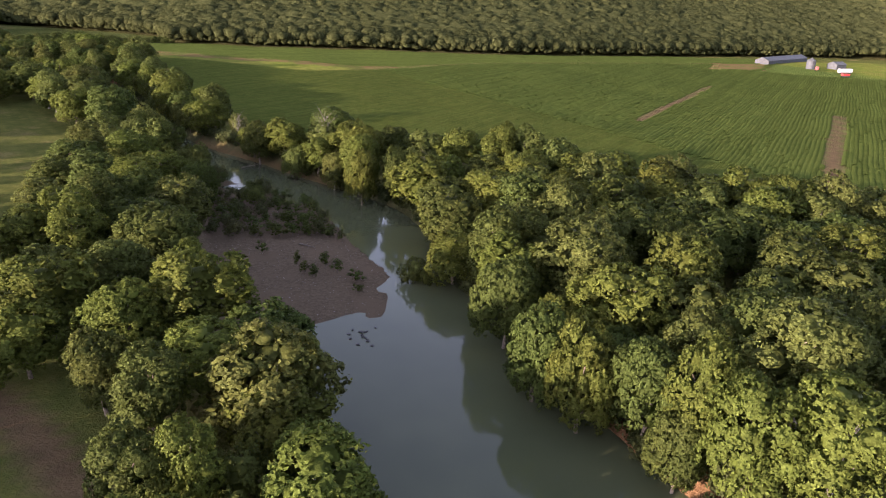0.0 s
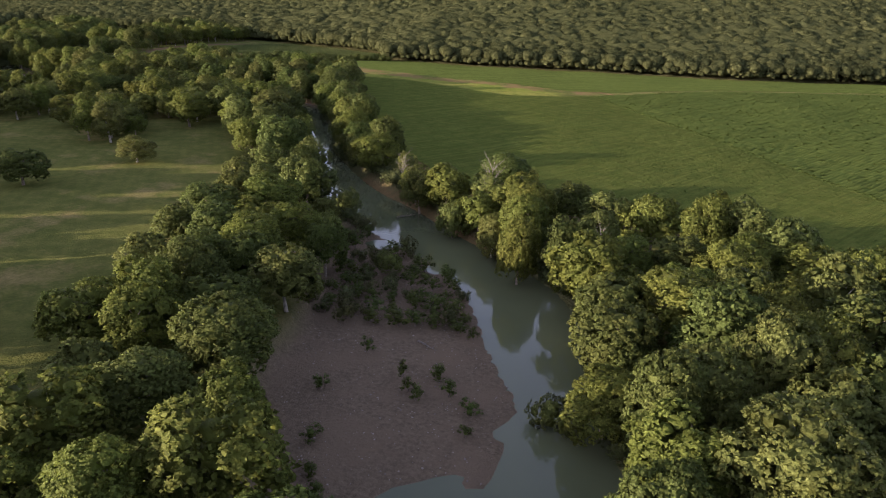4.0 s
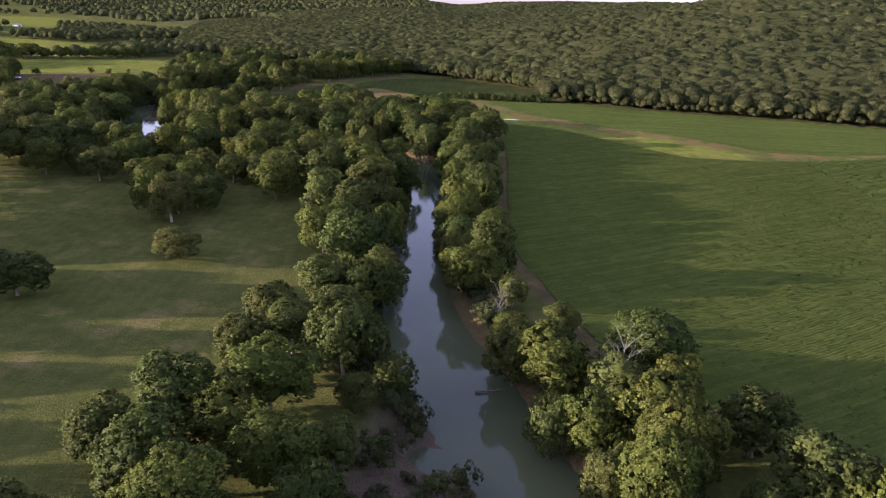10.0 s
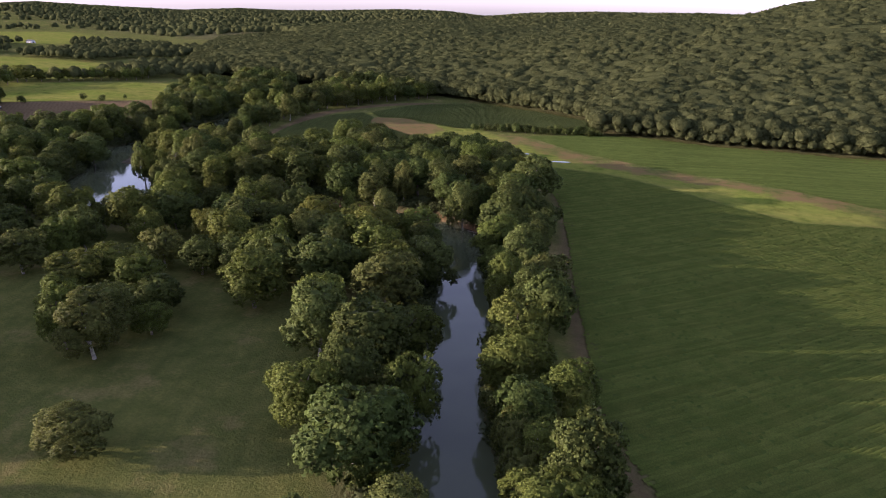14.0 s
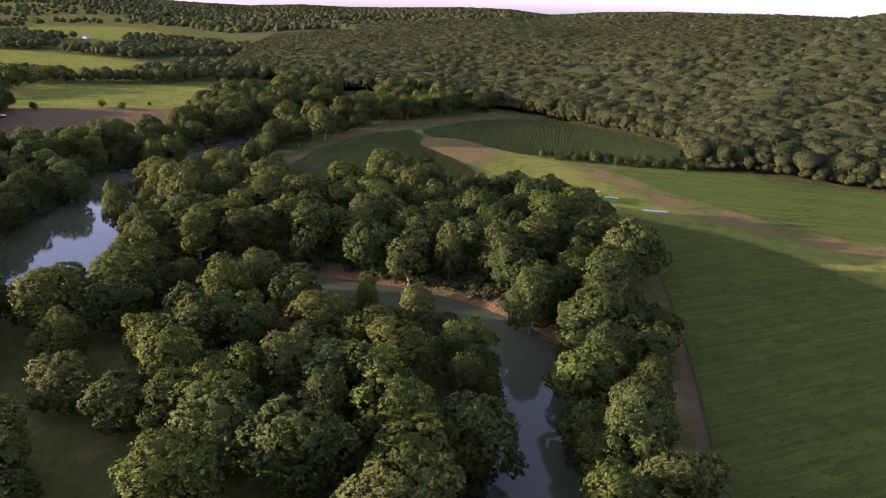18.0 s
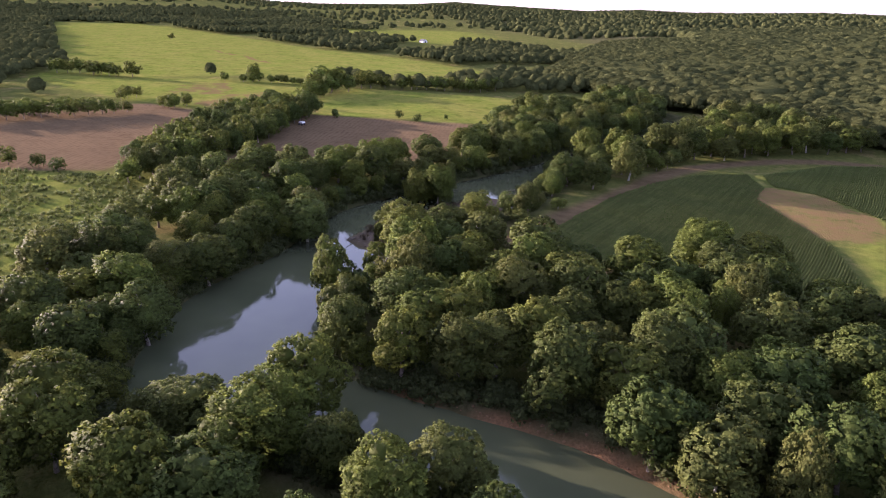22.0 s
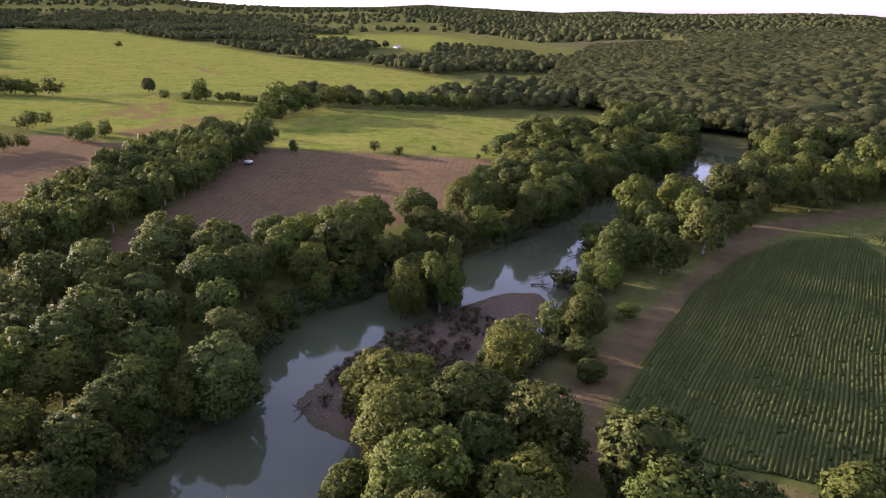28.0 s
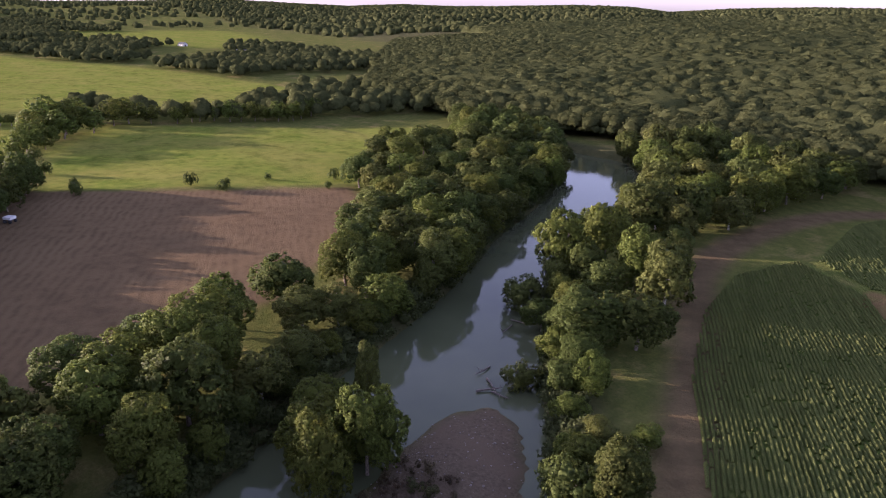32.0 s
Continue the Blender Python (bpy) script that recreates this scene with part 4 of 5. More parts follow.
for kind, x, y, top, spread in MARKED:
    plant(kind, x, y, top - height(x, y) + 0.3, spread, "trees along the river", 0.60)
    PLACED.append((x, y, spread))
for stretch, rows in TREES.items():
    for x, y, top, spread in rows:
        if any((x - a) ** 2 + (y - b) ** 2 < (0.6 * s) ** 2 for a, b, s in PLACED):
            continue
        kind = rng.choices(["green", "dark", "pale", "yellow"], [5, 4, 3, 1])[0] if top > 11 else rng.choice(["green", "pale", "willow"])
        plant(kind, x, y, top - height(x, y) + 0.3, spread, stretch)
        PLACED.append((x, y, spread))


# openings among the trees: (x, y, radius)
CLEARINGS = [(-408, 483, 6), (-138, 291, 6), (-229, 317, 6), (-297, 372, 6), (-419, 518, 6), (-353, 430, 6), (-250, 282, 6), (-75, 123, 6), (-359, 440, 5), (-383, 485, 5), (-216, 330, 7), (-205, 331, 8), (-192, 326, 8), (-191, 336, 7), (-413, 490, 6), (-78, 129, 7), (-422, 523, 5), (-142, 298, 6), (-245, 275, 6), (-344, 276, 6)]


def clearing(x, y):
    return any(math.hypot(x - a, y - b) < c for a, b, c in CLEARINGS)


def spots_in(poly, gap, group_seed, tries=3000, low=0.5, afloat=False):
    """Free places inside an area of the plan, at least about a gap apart."""
    r = random.Random(group_seed)
    p = np.array(poly, float)
    x0, y0, x1, y1 = *p.min(0), *p.max(0)
    spots = np.array([(r.uniform(x0, x1), r.uniform(y0, y1)) for _ in range(tries)])
    spots = spots[inside(p, spots[:, 0], spots[:, 1])]
    spots = spots if afloat else spots[~inside(RIVER, spots[:, 0], spots[:, 1])]
    spots = spots[away(TRACK, spots[:, 0], spots[:, 1]) > 0.45 * gap + 1.5]
    for x, y in spots.tolist():
        have = np.array(PLACED)
        if ((have[:, 0] - x) ** 2 + (have[:, 1] - y) ** 2 < (gap * 0.5 + 0.5 * have[:, 2]) ** 2).any() or height(x, y) < low or clearing(x, y):
            continue
        PLACED.append((x, y, gap * 0.55))
        yield x, y, r


def fill(poly, gap, tall, group, kinds=("green far", "dark far", "dark far", "pale far"), seed=1, wide=0.485):
    """Trees at random between those already standing."""
    for x, y, r in spots_in(poly, gap, seed):
        plant(r.choice(kinds), x, y, r.uniform(0.72, 1.1) * tall, gap * wide * r.uniform(0.87, 1.13), group)


fill([(32, 62), (22, 84), (10, 108), (2, 136), (-4, 160), (-10, 176), (0, 196), (20, 205), (50, 175), (95, 155), (95, 100), (75, 55)], 12.5, 14.5, "trees on the east bank", seed=2)
fill([(-10, 180), (-58, 214), (-98, 254), (-128, 304), (-158, 352), (-150, 366), (-136, 352), (-112, 308), (-84, 256), (-60, 232), (-36, 214), (0, 206)], 11.5, 14.5, "trees on the east bank", seed=3)
fill([(-6, 48), (-24, 88), (-48, 112), (-53, 140), (-60, 166), (-74, 194), (-84, 204), (-110, 222), (-92, 168), (-78, 120), (-62, 88), (-44, 74), (-26, 40)], 12.5, 13.5, "trees on the west bank", seed=4)
fill([(-84, 206), (-98, 226), (-118, 256), (-140, 296), (-160, 328), (-190, 338), (-224, 324), (-256, 290), (-240, 262), (-200, 272), (-160, 275), (-135, 250), (-112, 226)], 13.5, 15, "woods inside the bend", seed=5)
fill([(-158, 354), (-190, 362), (-224, 354), (-262, 328), (-284, 323), (-306, 340), (-330, 366), (-322, 388), (-300, 394), (-270, 410), (-246, 432), (-200, 432), (-168, 400)], 13.5, 15.5, "woods on the point", seed=6)
fill([(-262, 282), (-300, 290), (-345, 325), (-380, 355), (-395, 384), (-412, 430), (-428, 462), (-444, 460), (-440, 420), (-430, 380), (-426, 330), (-400, 305), (-350, 280), (-320, 250), (-270, 235), (-225, 245), (-240, 262)], 13.5, 14, "trees on the far bank", seed=7)
fill([(-426, 462), (-444, 494), (-462, 536), (-492, 590), (-540, 640), (-600, 620), (-560, 600), (-545, 540), (-515, 492), (-486, 480), (-456, 444)], 13, 14.5, "trees on the far bank", seed=8)
fill([(-330, 370), (-352, 406), (-372, 428), (-392, 455), (-418, 490), (-428, 545), (-444, 586), (-484, 626), (-420, 655), (-380, 640), (-395, 590), (-392, 510), (-366, 474), (-350, 440), (-336, 414), (-322, 392)], 12.5, 16.5, "trees on the upper bank", seed=9)
fill([(-580, 402), (-486, 346), (-430, 302), (-424, 288), (-470, 300), (-560, 346), (-592, 380)], 6.5, 13.5, "hedgerow between the fields", ("distant", "dark far"), seed=10, wide=0.66)
fill([(-276, 520), (-272, 530), (-214, 556), (-205, 548)], 5, 5, "hedge in the field", ("hedge",), seed=11)


def line_trees(line, off, every, low, high, group, seed, skip):
    """Smaller trees leaning out over the water's edge."""
    r = random.Random(seed)
    run, due = 0.0, 0.0
    for (a, b), (c, d) in zip(line, line[1:]):
        run += math.hypot(c - a, d - b)
        if run < due:
            continue
        due = run + every * r.uniform(0.7, 1.4)
        k = math.hypot(c - a, d - b) or 1
        x, y = a + (d - b) / k * off * r.uniform(0.6, 1.5), b - (c - a) / k * off * r.uniform(0.6, 1.5)
        if skip(x, y) or clearing(x, y) or height(x, y) < 0.3 or y < 30 or min(math.hypot(x - p, y - q) for p, q, _ in PLACED) < 1.8:
            continue
        t = r.uniform(low, high)
        plant(r.choice(["green far", "dark far", "willow", "green far"]), x, y, t, t * r.uniform(0.34, 0.46), group)
        PLACED.append((x, y, 2.0))


line_trees(EAST_BANK, 2.2, 7.5, 6.5, 10.5, "trees at the water's edge", 61, lambda x, y: -262 < x < -172 or -84 < x < -66 or x > 24)
line_trees(WEST_BANK, -2.2, 7.5, 6.0, 10.0, "trees at the water's edge", 62, lambda x, y: 82 < y < 194 and x > -66)
# trees beyond the meadow, which shade it
SHADE_LINE = smooth_line([(-312, 242), (-258, 206), (-205, 169), (-150, 133), (-100, 99), (-74, 62), (-60, 30)], 6.0)
for x, y in SHADE_LINE.tolist():
    if rng.random() < 0.85:
        low, high = (19, 24) if x < -205 else (11, 19) if x < -150 else (8, 13.5) if x < -110 else (12, 17)
        plant(rng.choice(["green far", "dark far"]), x + rng.uniform(-3, 1), y + rng.uniform(-4, 1), rng.uniform(low, high), rng.uniform(4.8, 6.4), "trees beyond the meadow")
# bushes and trees among the western fields
for k, (x, y, tall) in enumerate([(-548, 443, 5), (-534, 449, 5), (-558, 407, 5), (-525, 490, 5), (-515, 480, 3), (-569, 410, 4), (-569, 390, 7), (-599, 409, 6), (-474, 248, 8), (-466, 259, 6), (-455, 266, 6), (-638, 324, 7), (-642, 333, 7), (-626, 413, 6), (-540, 470, 3)]):
    plant("hedge" if tall < 7 else "distant", x, y, tall, tall * 0.5, "bushes in the fields")
for x, y in [(-763, 377), (-753, 390), (-748, 396), (-756, 403), (-741, 410), (-746, 417), (-733, 419), (-728, 425), (-724, 429), (-719, 435)]:
    plant("distant", x, y, rng.uniform(6, 9), 4.4, "bushes along the field bank")
plant("distant", -757, 399, 16, 5.5, "bushes along the field bank")
for x, y, tall in [(-640, 410, 10), (-648, 416, 12), (-658, 420, 13), (-666, 424, 12), (-674, 425, 14), (-684, 433, 20), (-680, 442, 18), (-670, 438, 15), (-690, 449, 17), (-678, 454, 13), (-695, 470, 15), (-698, 479, 15), (-662, 430, 9), (-650, 424, 7)]:
    plant("distant", x, y, tall, tall * 0.46, "trees at the field corner")
for x, y, tall in [(-693, 489, 11), (-685, 500, 10), (-684, 508, 12), (-683, 512, 12), (-680, 519, 10), (-673, 525, 12), (-670, 530, 11), (-667, 537, 12), (-663, 541, 9), (-659, 547, 12), (-656, 555, 12), (-660, 563, 10), (-665, 573, 12)]:
    plant("distant", x, y, tall, tall * 0.40, "row of trees between the fields")
for x, y, tall in [(-820, 281, 13), (-822, 287, 11), (-818, 293, 12), (-809, 298, 10), (-800, 310, 14), (-840, 254, 13), (-838, 262, 12), (-836, 271, 14), (-832, 282, 11), (-620, 318, 8), (-616, 324, 9), (-612, 321, 7), (-624, 332, 8), (-1345, 392, 10), (-668, 300, 9), (-672, 306, 8), (-660, 296, 8)]:
    plant("distant", x, y, tall, tall * 0.48, "trees among the western fields")
for x, y, tall in [(-607, 290, 9), (-606, 284, 10), (-604, 277, 11), (-602, 270, 10), (-601, 262, 11), (-600, 254, 11), (-598, 246, 12), (-596, 238, 11), (-594, 229, 12), (-592, 220, 12), (-610, 297, 8), (-612, 266, 10), (-608, 248, 11), (-604, 232, 12)]:
    plant("distant", x + 6, y, tall, 5.6, "belt of trees beside the ploughed field")
# saplings and shrubs on the gravel bar
BAR_SHRUBS = [(-26, 126), (-23, 131), (-15, 119), (-33, 110), (-27, 100), (-24, 124), (-28, 129), (-20, 127), (-30, 104), (-38, 122), (-16, 124), (-36, 134), (-22, 146)]
for x, y in BAR_SHRUBS:
    plant("sapling", x, y, rng.uniform(1.6, 3.4), rng.uniform(0.8, 1.5), "saplings on the gravel bar")
for x, y, r in spots_in([(-22, 149), (-28, 145), (-42, 143), (-53, 141), (-58, 158), (-66, 190), (-58, 194), (-38, 176), (-24, 156)], 3.5, 21, 1100, 0.2):
    plant(r.choice(["sapling", "sapling", "shrub"]), x, y, r.uniform(1.8, 4.4), r.uniform(1.3, 2.3), "thicket on the gravel bar")
for x, y, r in spots_in([(-344, 349), (-356, 355), (-364, 366), (-371, 384), (-374, 396), (-364, 398), (-350, 380), (-336, 360)], 2.6, 22, 900, 0.15, True):
    plant(r.choice(["brush", "brush", "brush", "shrub"]), x, y, r.uniform(1.0, 2.6), r.uniform(1.0, 2.0), "brush on the stony bar")


# ---- woods and undergrowth that nobody could count ----
def canopy_kit(seed, cards, tall, spread, size, knobs=4, fine=True, core=1.0):
    """A far tree: one knobbly rounded crown, and loose sprays about it. Corners and triangles."""
    r = np.random.RandomState(seed)
    iv, jf = ICO_FINE if fine else ICO
    turn = np.array(Matrix.Rotation(r.uniform(0, 6.28), 3, "X").to_3x3())
    iv = iv @ turn
    keep = iv[jf].mean(1)[:, 2] > -0.75
    squash = np.array([1, 1, 0.82])
    mid = np.array([0, 0, tall - 0.82 * spread])
    lump = 1 + 0.20 * np.sin(4.3 * iv[:, 0] + seed) * np.sin(4.9 * iv[:, 1] + 2 * seed) + r.uniform(-0.15, 0.15, len(iv))
    v, f = [iv * lump[:, None] * squash * spread * core + mid], [jf[keep]]
    start = len(iv)
    kv, kf = ICO
    for k in range(knobs):
        d = unit(r, 1, 0.7)[0]
        v.append(kv * r.uniform(0.8, 1.2, (12, 1)) * squash * spread * r.uniform(0.32, 0.48) + mid + d * squash * spread * 0.72 * core)
        f.append(kf + start)
        start += 12
    if cards:
        ld = unit(r, cards, 0.35)
        p = mid + ld * squash * spread * r.uniform(core - 0.02, 1.14, (cards, 1))
        nrm = ld + r.normal(0, 0.5, (cards, 3))
        nrm /= np.linalg.norm(nrm, axis=1)[:, None]
        t = np.cross(nrm, r.normal(0, 1, (cards, 3)))
        t /= np.linalg.norm(t, axis=1)[:, None]
        w = np.cross(nrm, t)
        a = size * r.uniform(0.7, 1.3, (cards, 1))
        v.append(np.stack([p - t * a - w * a * 0.5, p + t * a - w * a * 0.5, p + w * a + nrm * a * r.uniform(-0.3, 0.3, (cards, 1))], 1).reshape(-1, 3))
        f.append(np.arange(3 * cards).reshape(-1, 3) + start)
    return np.vstack(v), np.vstack(f)


def woods_of(name, label, xy, kits, mat, category="woods", lo=0.75, hi=1.2, seed=1, smooth=True):
    r = np.random.RandomState(seed)
    xy = np.asarray(xy, float)
    z = land(xy[:, 0], xy[:, 1])
    verts, faces, norms, start = [], [], [], 0
    which = r.randint(0, len(kits), len(xy))
    for k, (kv, kf) in enumerate(kits):
        sel = np.nonzero(which == k)[0]
        a, q = r.uniform(0, 6.283, len(sel)), r.uniform(lo, hi, len(sel))
        ca, sa = (np.cos(a) * q)[:, None], (np.sin(a) * q)[:, None]
        vx = ca * kv[:, 0] - sa * kv[:, 1] + xy[sel, 0][:, None]
        vy = sa * kv[:, 0] + ca * kv[:, 1] + xy[sel, 1][:, None]
        vz = (np.where(q > 0.74, 0.55 + 0.45 * q, q) * r.uniform(0.94, 1.06, len(sel)))[:, None] * kv[:, 2] + z[sel][:, None]
        verts.append(np.stack([vx, vy, vz], -1).reshape(-1, 3))
        if smooth:
            kn = (kv - np.array([0, 0, 0.62 * kv[:, 2].max()])) * np.array([1, 1, 1.2])
            kn = kn / (np.linalg.norm(kn, axis=1)[:, None] + 1e-6) + np.array([0, 0, 0.9])
            kn = kn + np.random.RandomState(k).normal(0, 0.32, kn.shape)
            kn /= np.linalg.norm(kn, axis=1)[:, None] + 1e-6
            ua, us = np.cos(a)[:, None], np.sin(a)[:, None]
            norms.append(np.stack([ua * kn[:, 0] - us * kn[:, 1], us * kn[:, 0] + ua * kn[:, 1], 0 * ua + kn[:, 2]], -1).reshape(-1, 3))
        faces.append((kf[None] + len(kv) * np.arange(len(sel))[:, None, None]).reshape(-1, 3) + start)
        start += len(kv) * len(sel)
    me = mesh_of(name, np.vstack(verts), np.vstack(faces), mat, smooth)
    if smooth:
        me.normals_split_custom_set_from_vertices(np.vstack(norms).astype(np.float32))
    return tagged(new(name, me), label, category, kind="stuff")


def canopy(name, label, x0, x1, y0, y1, step, crown, mask, seed, roof=10.5, dome=3.2):
    """Closed woods as one leafy roof: a dome for each crown, creases between them, skirts at the edge."""
    r = np.random.RandomState(seed)
    xs, ys = np.arange(x0, x1 + step, step), np.arange(y0, y1 + step, step)
    X, Y = np.meshgrid(xs, ys, indexing="ij")
    X = X + r.uniform(-0.35, 0.35, X.shape) * step
    Y = Y + r.uniform(-0.35, 0.35, Y.shape) * step
    nx, ny = int((x1 - x0) / crown) + 4, int((y1 - y0) / crown) + 4
    jx, jy = r.uniform(0.08, 0.92, (nx, ny)), r.uniform(0.08, 0.92, (nx, ny))
    jr, jh = r.uniform(0.75, 1.15, (nx, ny)), r.normal(0, 0.9, (nx, ny))
    ci, cj = ((X - x0) / crown).astype(int) + 1, ((Y - y0) / crown).astype(int) + 1
    top = np.full(X.shape, -9.0)
    for di in (-1, 0, 1):
        for dj in (-1, 0, 1):
            a, b = np.clip(ci + di, 0, nx - 1), np.clip(cj + dj, 0, ny - 1)
            px, py = x0 + (a - 1 + jx[a, b]) * crown, y0 + (b - 1 + jy[a, b]) * crown
            q = ((X - px) ** 2 + (Y - py) ** 2) / (0.72 * crown * jr[a, b]) ** 2
            top = np.maximum(top, dome * np.sqrt(np.clip(1 - q, 0, 1)) + jh[a, b] - dome * 0.25 * (q > 1))
    ground_z = land(X.ravel(), Y.ravel()).reshape(X.shape)
    ok = mask(X.ravel(), Y.ravel()).reshape(X.shape)
    Z = np.where(ok, ground_z + roof - dome * 0.5 + top + r.uniform(-0.5, 0.5, X.shape), ground_z - 0.4)
    f = grid_faces(len(xs), len(ys))
    f = f[ok.ravel()[f].any(1)]
    used = np.unique(f)
    remap = np.zeros(X.size, np.int32)
    remap[used] = np.arange(len(used))
    me = mesh_of(name, np.stack([X, Y, Z], -1).reshape(-1, 3)[used], remap[f], LEAF_WOODS, True)
    return tagged(new(name, me), label, "woods", kind="stuff")


def scatter(x0, x1, y0, y1, gap, seed):
    """Places on a shaken grid."""
    r = np.random.RandomState(seed)
    X, Y = np.meshgrid(np.arange(x0, x1, gap), np.arange(y0, y1, gap))
    X = X.ravel() + r.uniform(-0.42, 0.42, X.size) * gap
    Y = Y.ravel() + r.uniform(-0.42, 0.42, Y.size) * gap
    return X, Y


def seen_from_valley(x, y):
    """The wedge of country that lies north and west of the valley's southern end."""
    a = np.degrees(np.arctan2(-(x - 20), y + 40))
    return (a > -42) & (a < 112)


OPEN_FAR = [BIG_FIELD, FIELD_W2, PASTURE, PASTURE_NORTH, FAR_FIELD, PLOUGHED, PLOUGHED_WEST, CORN_FIELD, FAR_CORN, FIELD_NORTH, FIELD_EAST, GREEN_STRIP]


def wooded(x, y):
    ok = seen_from_valley(x, y) & (y > np.interp(x, FOOT_X, FOOT_Y) - 9)
    for p in OPEN_FAR:
        ok &= ~inside(p, x, y)
    return ok


kits_near = [canopy_kit(200 + k, 190, 12.5, 4.5, 0.5, 6, True, 0.88) for k in range(7)]
kits_wood = [canopy_kit(210 + k, 100, 12.8, 4.6, 0.5, 6) for k in range(7)]
kits_mid = [canopy_kit(220 + k, 36, 12.6, 5.8, 0.8, 4) for k in range(6)]
kits_far = [canopy_kit(240 + k, 0, 12, 10.0, 4.5, 2, False) for k in range(4)]
X, Y = scatter(-1000, 560, 540, 860, 5.6, 31)
s = Y - np.interp(X, FOOT_X, FOOT_Y)
ok = wooded(X, Y) & (s < 22) & (np.hypot(X + 150, Y - 300) < 900)
ok &= (away(RIVER, X, Y, True) > 4) & ~inside(RIVER, X, Y)
woods_of("hillside_woods", "leafy trees along the foot of the hills", np.stack([X[ok], Y[ok]], 1), kits_near, LEAF_WOODS, seed=1)


def foot_woods(x, y):
    s = y - np.interp(x, FOOT_X, FOOT_Y)
    return wooded(x, y) & (s > 0) & (s < 215) & (away(RIVER, x, y, True) > 6) & ~inside(RIVER, x, y)


def under_foot_woods(x, y):
    return foot_woods(x, y) & (y - np.interp(x, FOOT_X, FOOT_Y) > 16)


def upper_woods(x, y):
    s = y - np.interp(x, FOOT_X, FOOT_Y)
    return wooded(x, y) & (s > 205) & (s < 800) & (np.hypot(x + 150, y - 300) < 1650)


def west_woods(x, y):
    return wooded(x, y) & (y - np.interp(x, FOOT_X, FOOT_Y) < 215) & (y - np.interp(x, FOOT_X, FOOT_Y) > 4)


canopy("lower_canopy", "shaded lower leaves of the woods on the slopes", -760, 520, 555, 1020, 4.0, 7.6, under_foot_woods, 31, 11.3, 2.8)
canopy("upper_canopy", "shaded lower leaves of the woods over the hills", -1500, 800, 760, 1640, 8.0, 9.5, upper_woods, 32, 11.3, 2.8)
canopy("west_canopy", "shaded lower leaves of the western woods", -1900, -760, 640, 1120, 8.0, 9.5, west_woods, 33, 8.4, 2.0)
X, Y = scatter(-760, 520, 555, 1020, 7.0, 41)
ok = foot_woods(X, Y)
woods_of("foot_woods", "dense green woods on the lower slopes", np.stack([X[ok], Y[ok]], 1), kits_wood, LEAF_WOODS, lo=0.72, hi=1.3, seed=11)
X, Y = scatter(-1500, 800, 760, 1640, 9.0, 42)
ok = upper_woods(X, Y)
woods_of("upper_woods", "unbroken green woods over the hills", np.stack([X[ok], Y[ok]], 1), kits_mid, LEAF_WOODS, lo=0.75, hi=1.3, seed=12)
X, Y = scatter(-1900, -760, 640, 1120, 9.0, 43)
ok = west_woods(X, Y)
woods_of("west_woods", "green woods beyond the western fields", np.stack([X[ok], Y[ok]], 1), kits_mid, LEAF_WOODS, lo=0.8, hi=1.1, seed=13)
X, Y = scatter(-4600, 2200, 560, 4300, 27, 33)
s = Y - np.interp(X, FOOT_X, FOOT_Y)
d = np.hypot(X + 150, Y - 300)
ok = wooded(X, Y) & ((s >= 780) | (d >= 1600) | ((X < -1450) & (s > 200))) & (d < 4300)
woods_of("distant_woods", "hazy woods on the distant ridges", np.stack([X[ok], Y[ok]], 1), kits_far, LEAF_WOODS, seed=3)
# bushes and low branches that close the edge of the woods
X, Y = scatter(-760, 420, 540, 860, 3.0, 51)
s = Y - np.interp(X, FOOT_X, FOOT_Y)
ok = wooded(X, Y) & (s < 9) & (away(RIVER, X, Y, True) > 4) & ~inside(RIVER, X, Y)
woods_of("woodland_edge", "leafy bushes along the edge of the wooded hills", np.stack([X[ok], Y[ok]], 1), kits_near, LEAF_WOODS, "woods", 0.35, 0.72, 14)
# woods and scattered trees west and south-west of the fields
X, Y = scatter(-2600, -300, -150, 900, 10.5, 34)
d = np.hypot(X + 150, Y - 300)
ok = seen_from_valley(X, Y) & (Y < np.interp(X, FOOT_X, FOOT_Y)) & (X < -560)
for p in OPEN_FAR:
    ok &= ~inside(p, X, Y) & (away(p, X, Y, True) > 4)
ok &= (waves(X, Y, 220, 12) > -0.1) & (X < -760 + 0.4 * (Y - 300)) | (ok & (Y < 250) & (X < -640) & (waves(X, Y, 150, 15) > 0.05))
woods_of("western_woods", "scattered woods beyond the western fields", np.stack([X[ok], Y[ok]], 1), kits_mid, LEAF_WOODS, lo=0.5, hi=0.95, seed=4)
X, Y = scatter(-4700, -1900, -1600, 1500, 46, 36)
ok = (X < -1950) & (waves(X, Y, 500, 14) > -0.35) & ~inside(BIG_FIELD, X, Y) & (Y < np.interp(X, FOOT_X, FOOT_Y))
woods_of("plain_woods", "dark belts of trees far over the western plain", np.stack([X[ok], Y[ok]], 1), kits_far, LEAF_WOODS, lo=0.7, hi=1.1, seed=8)
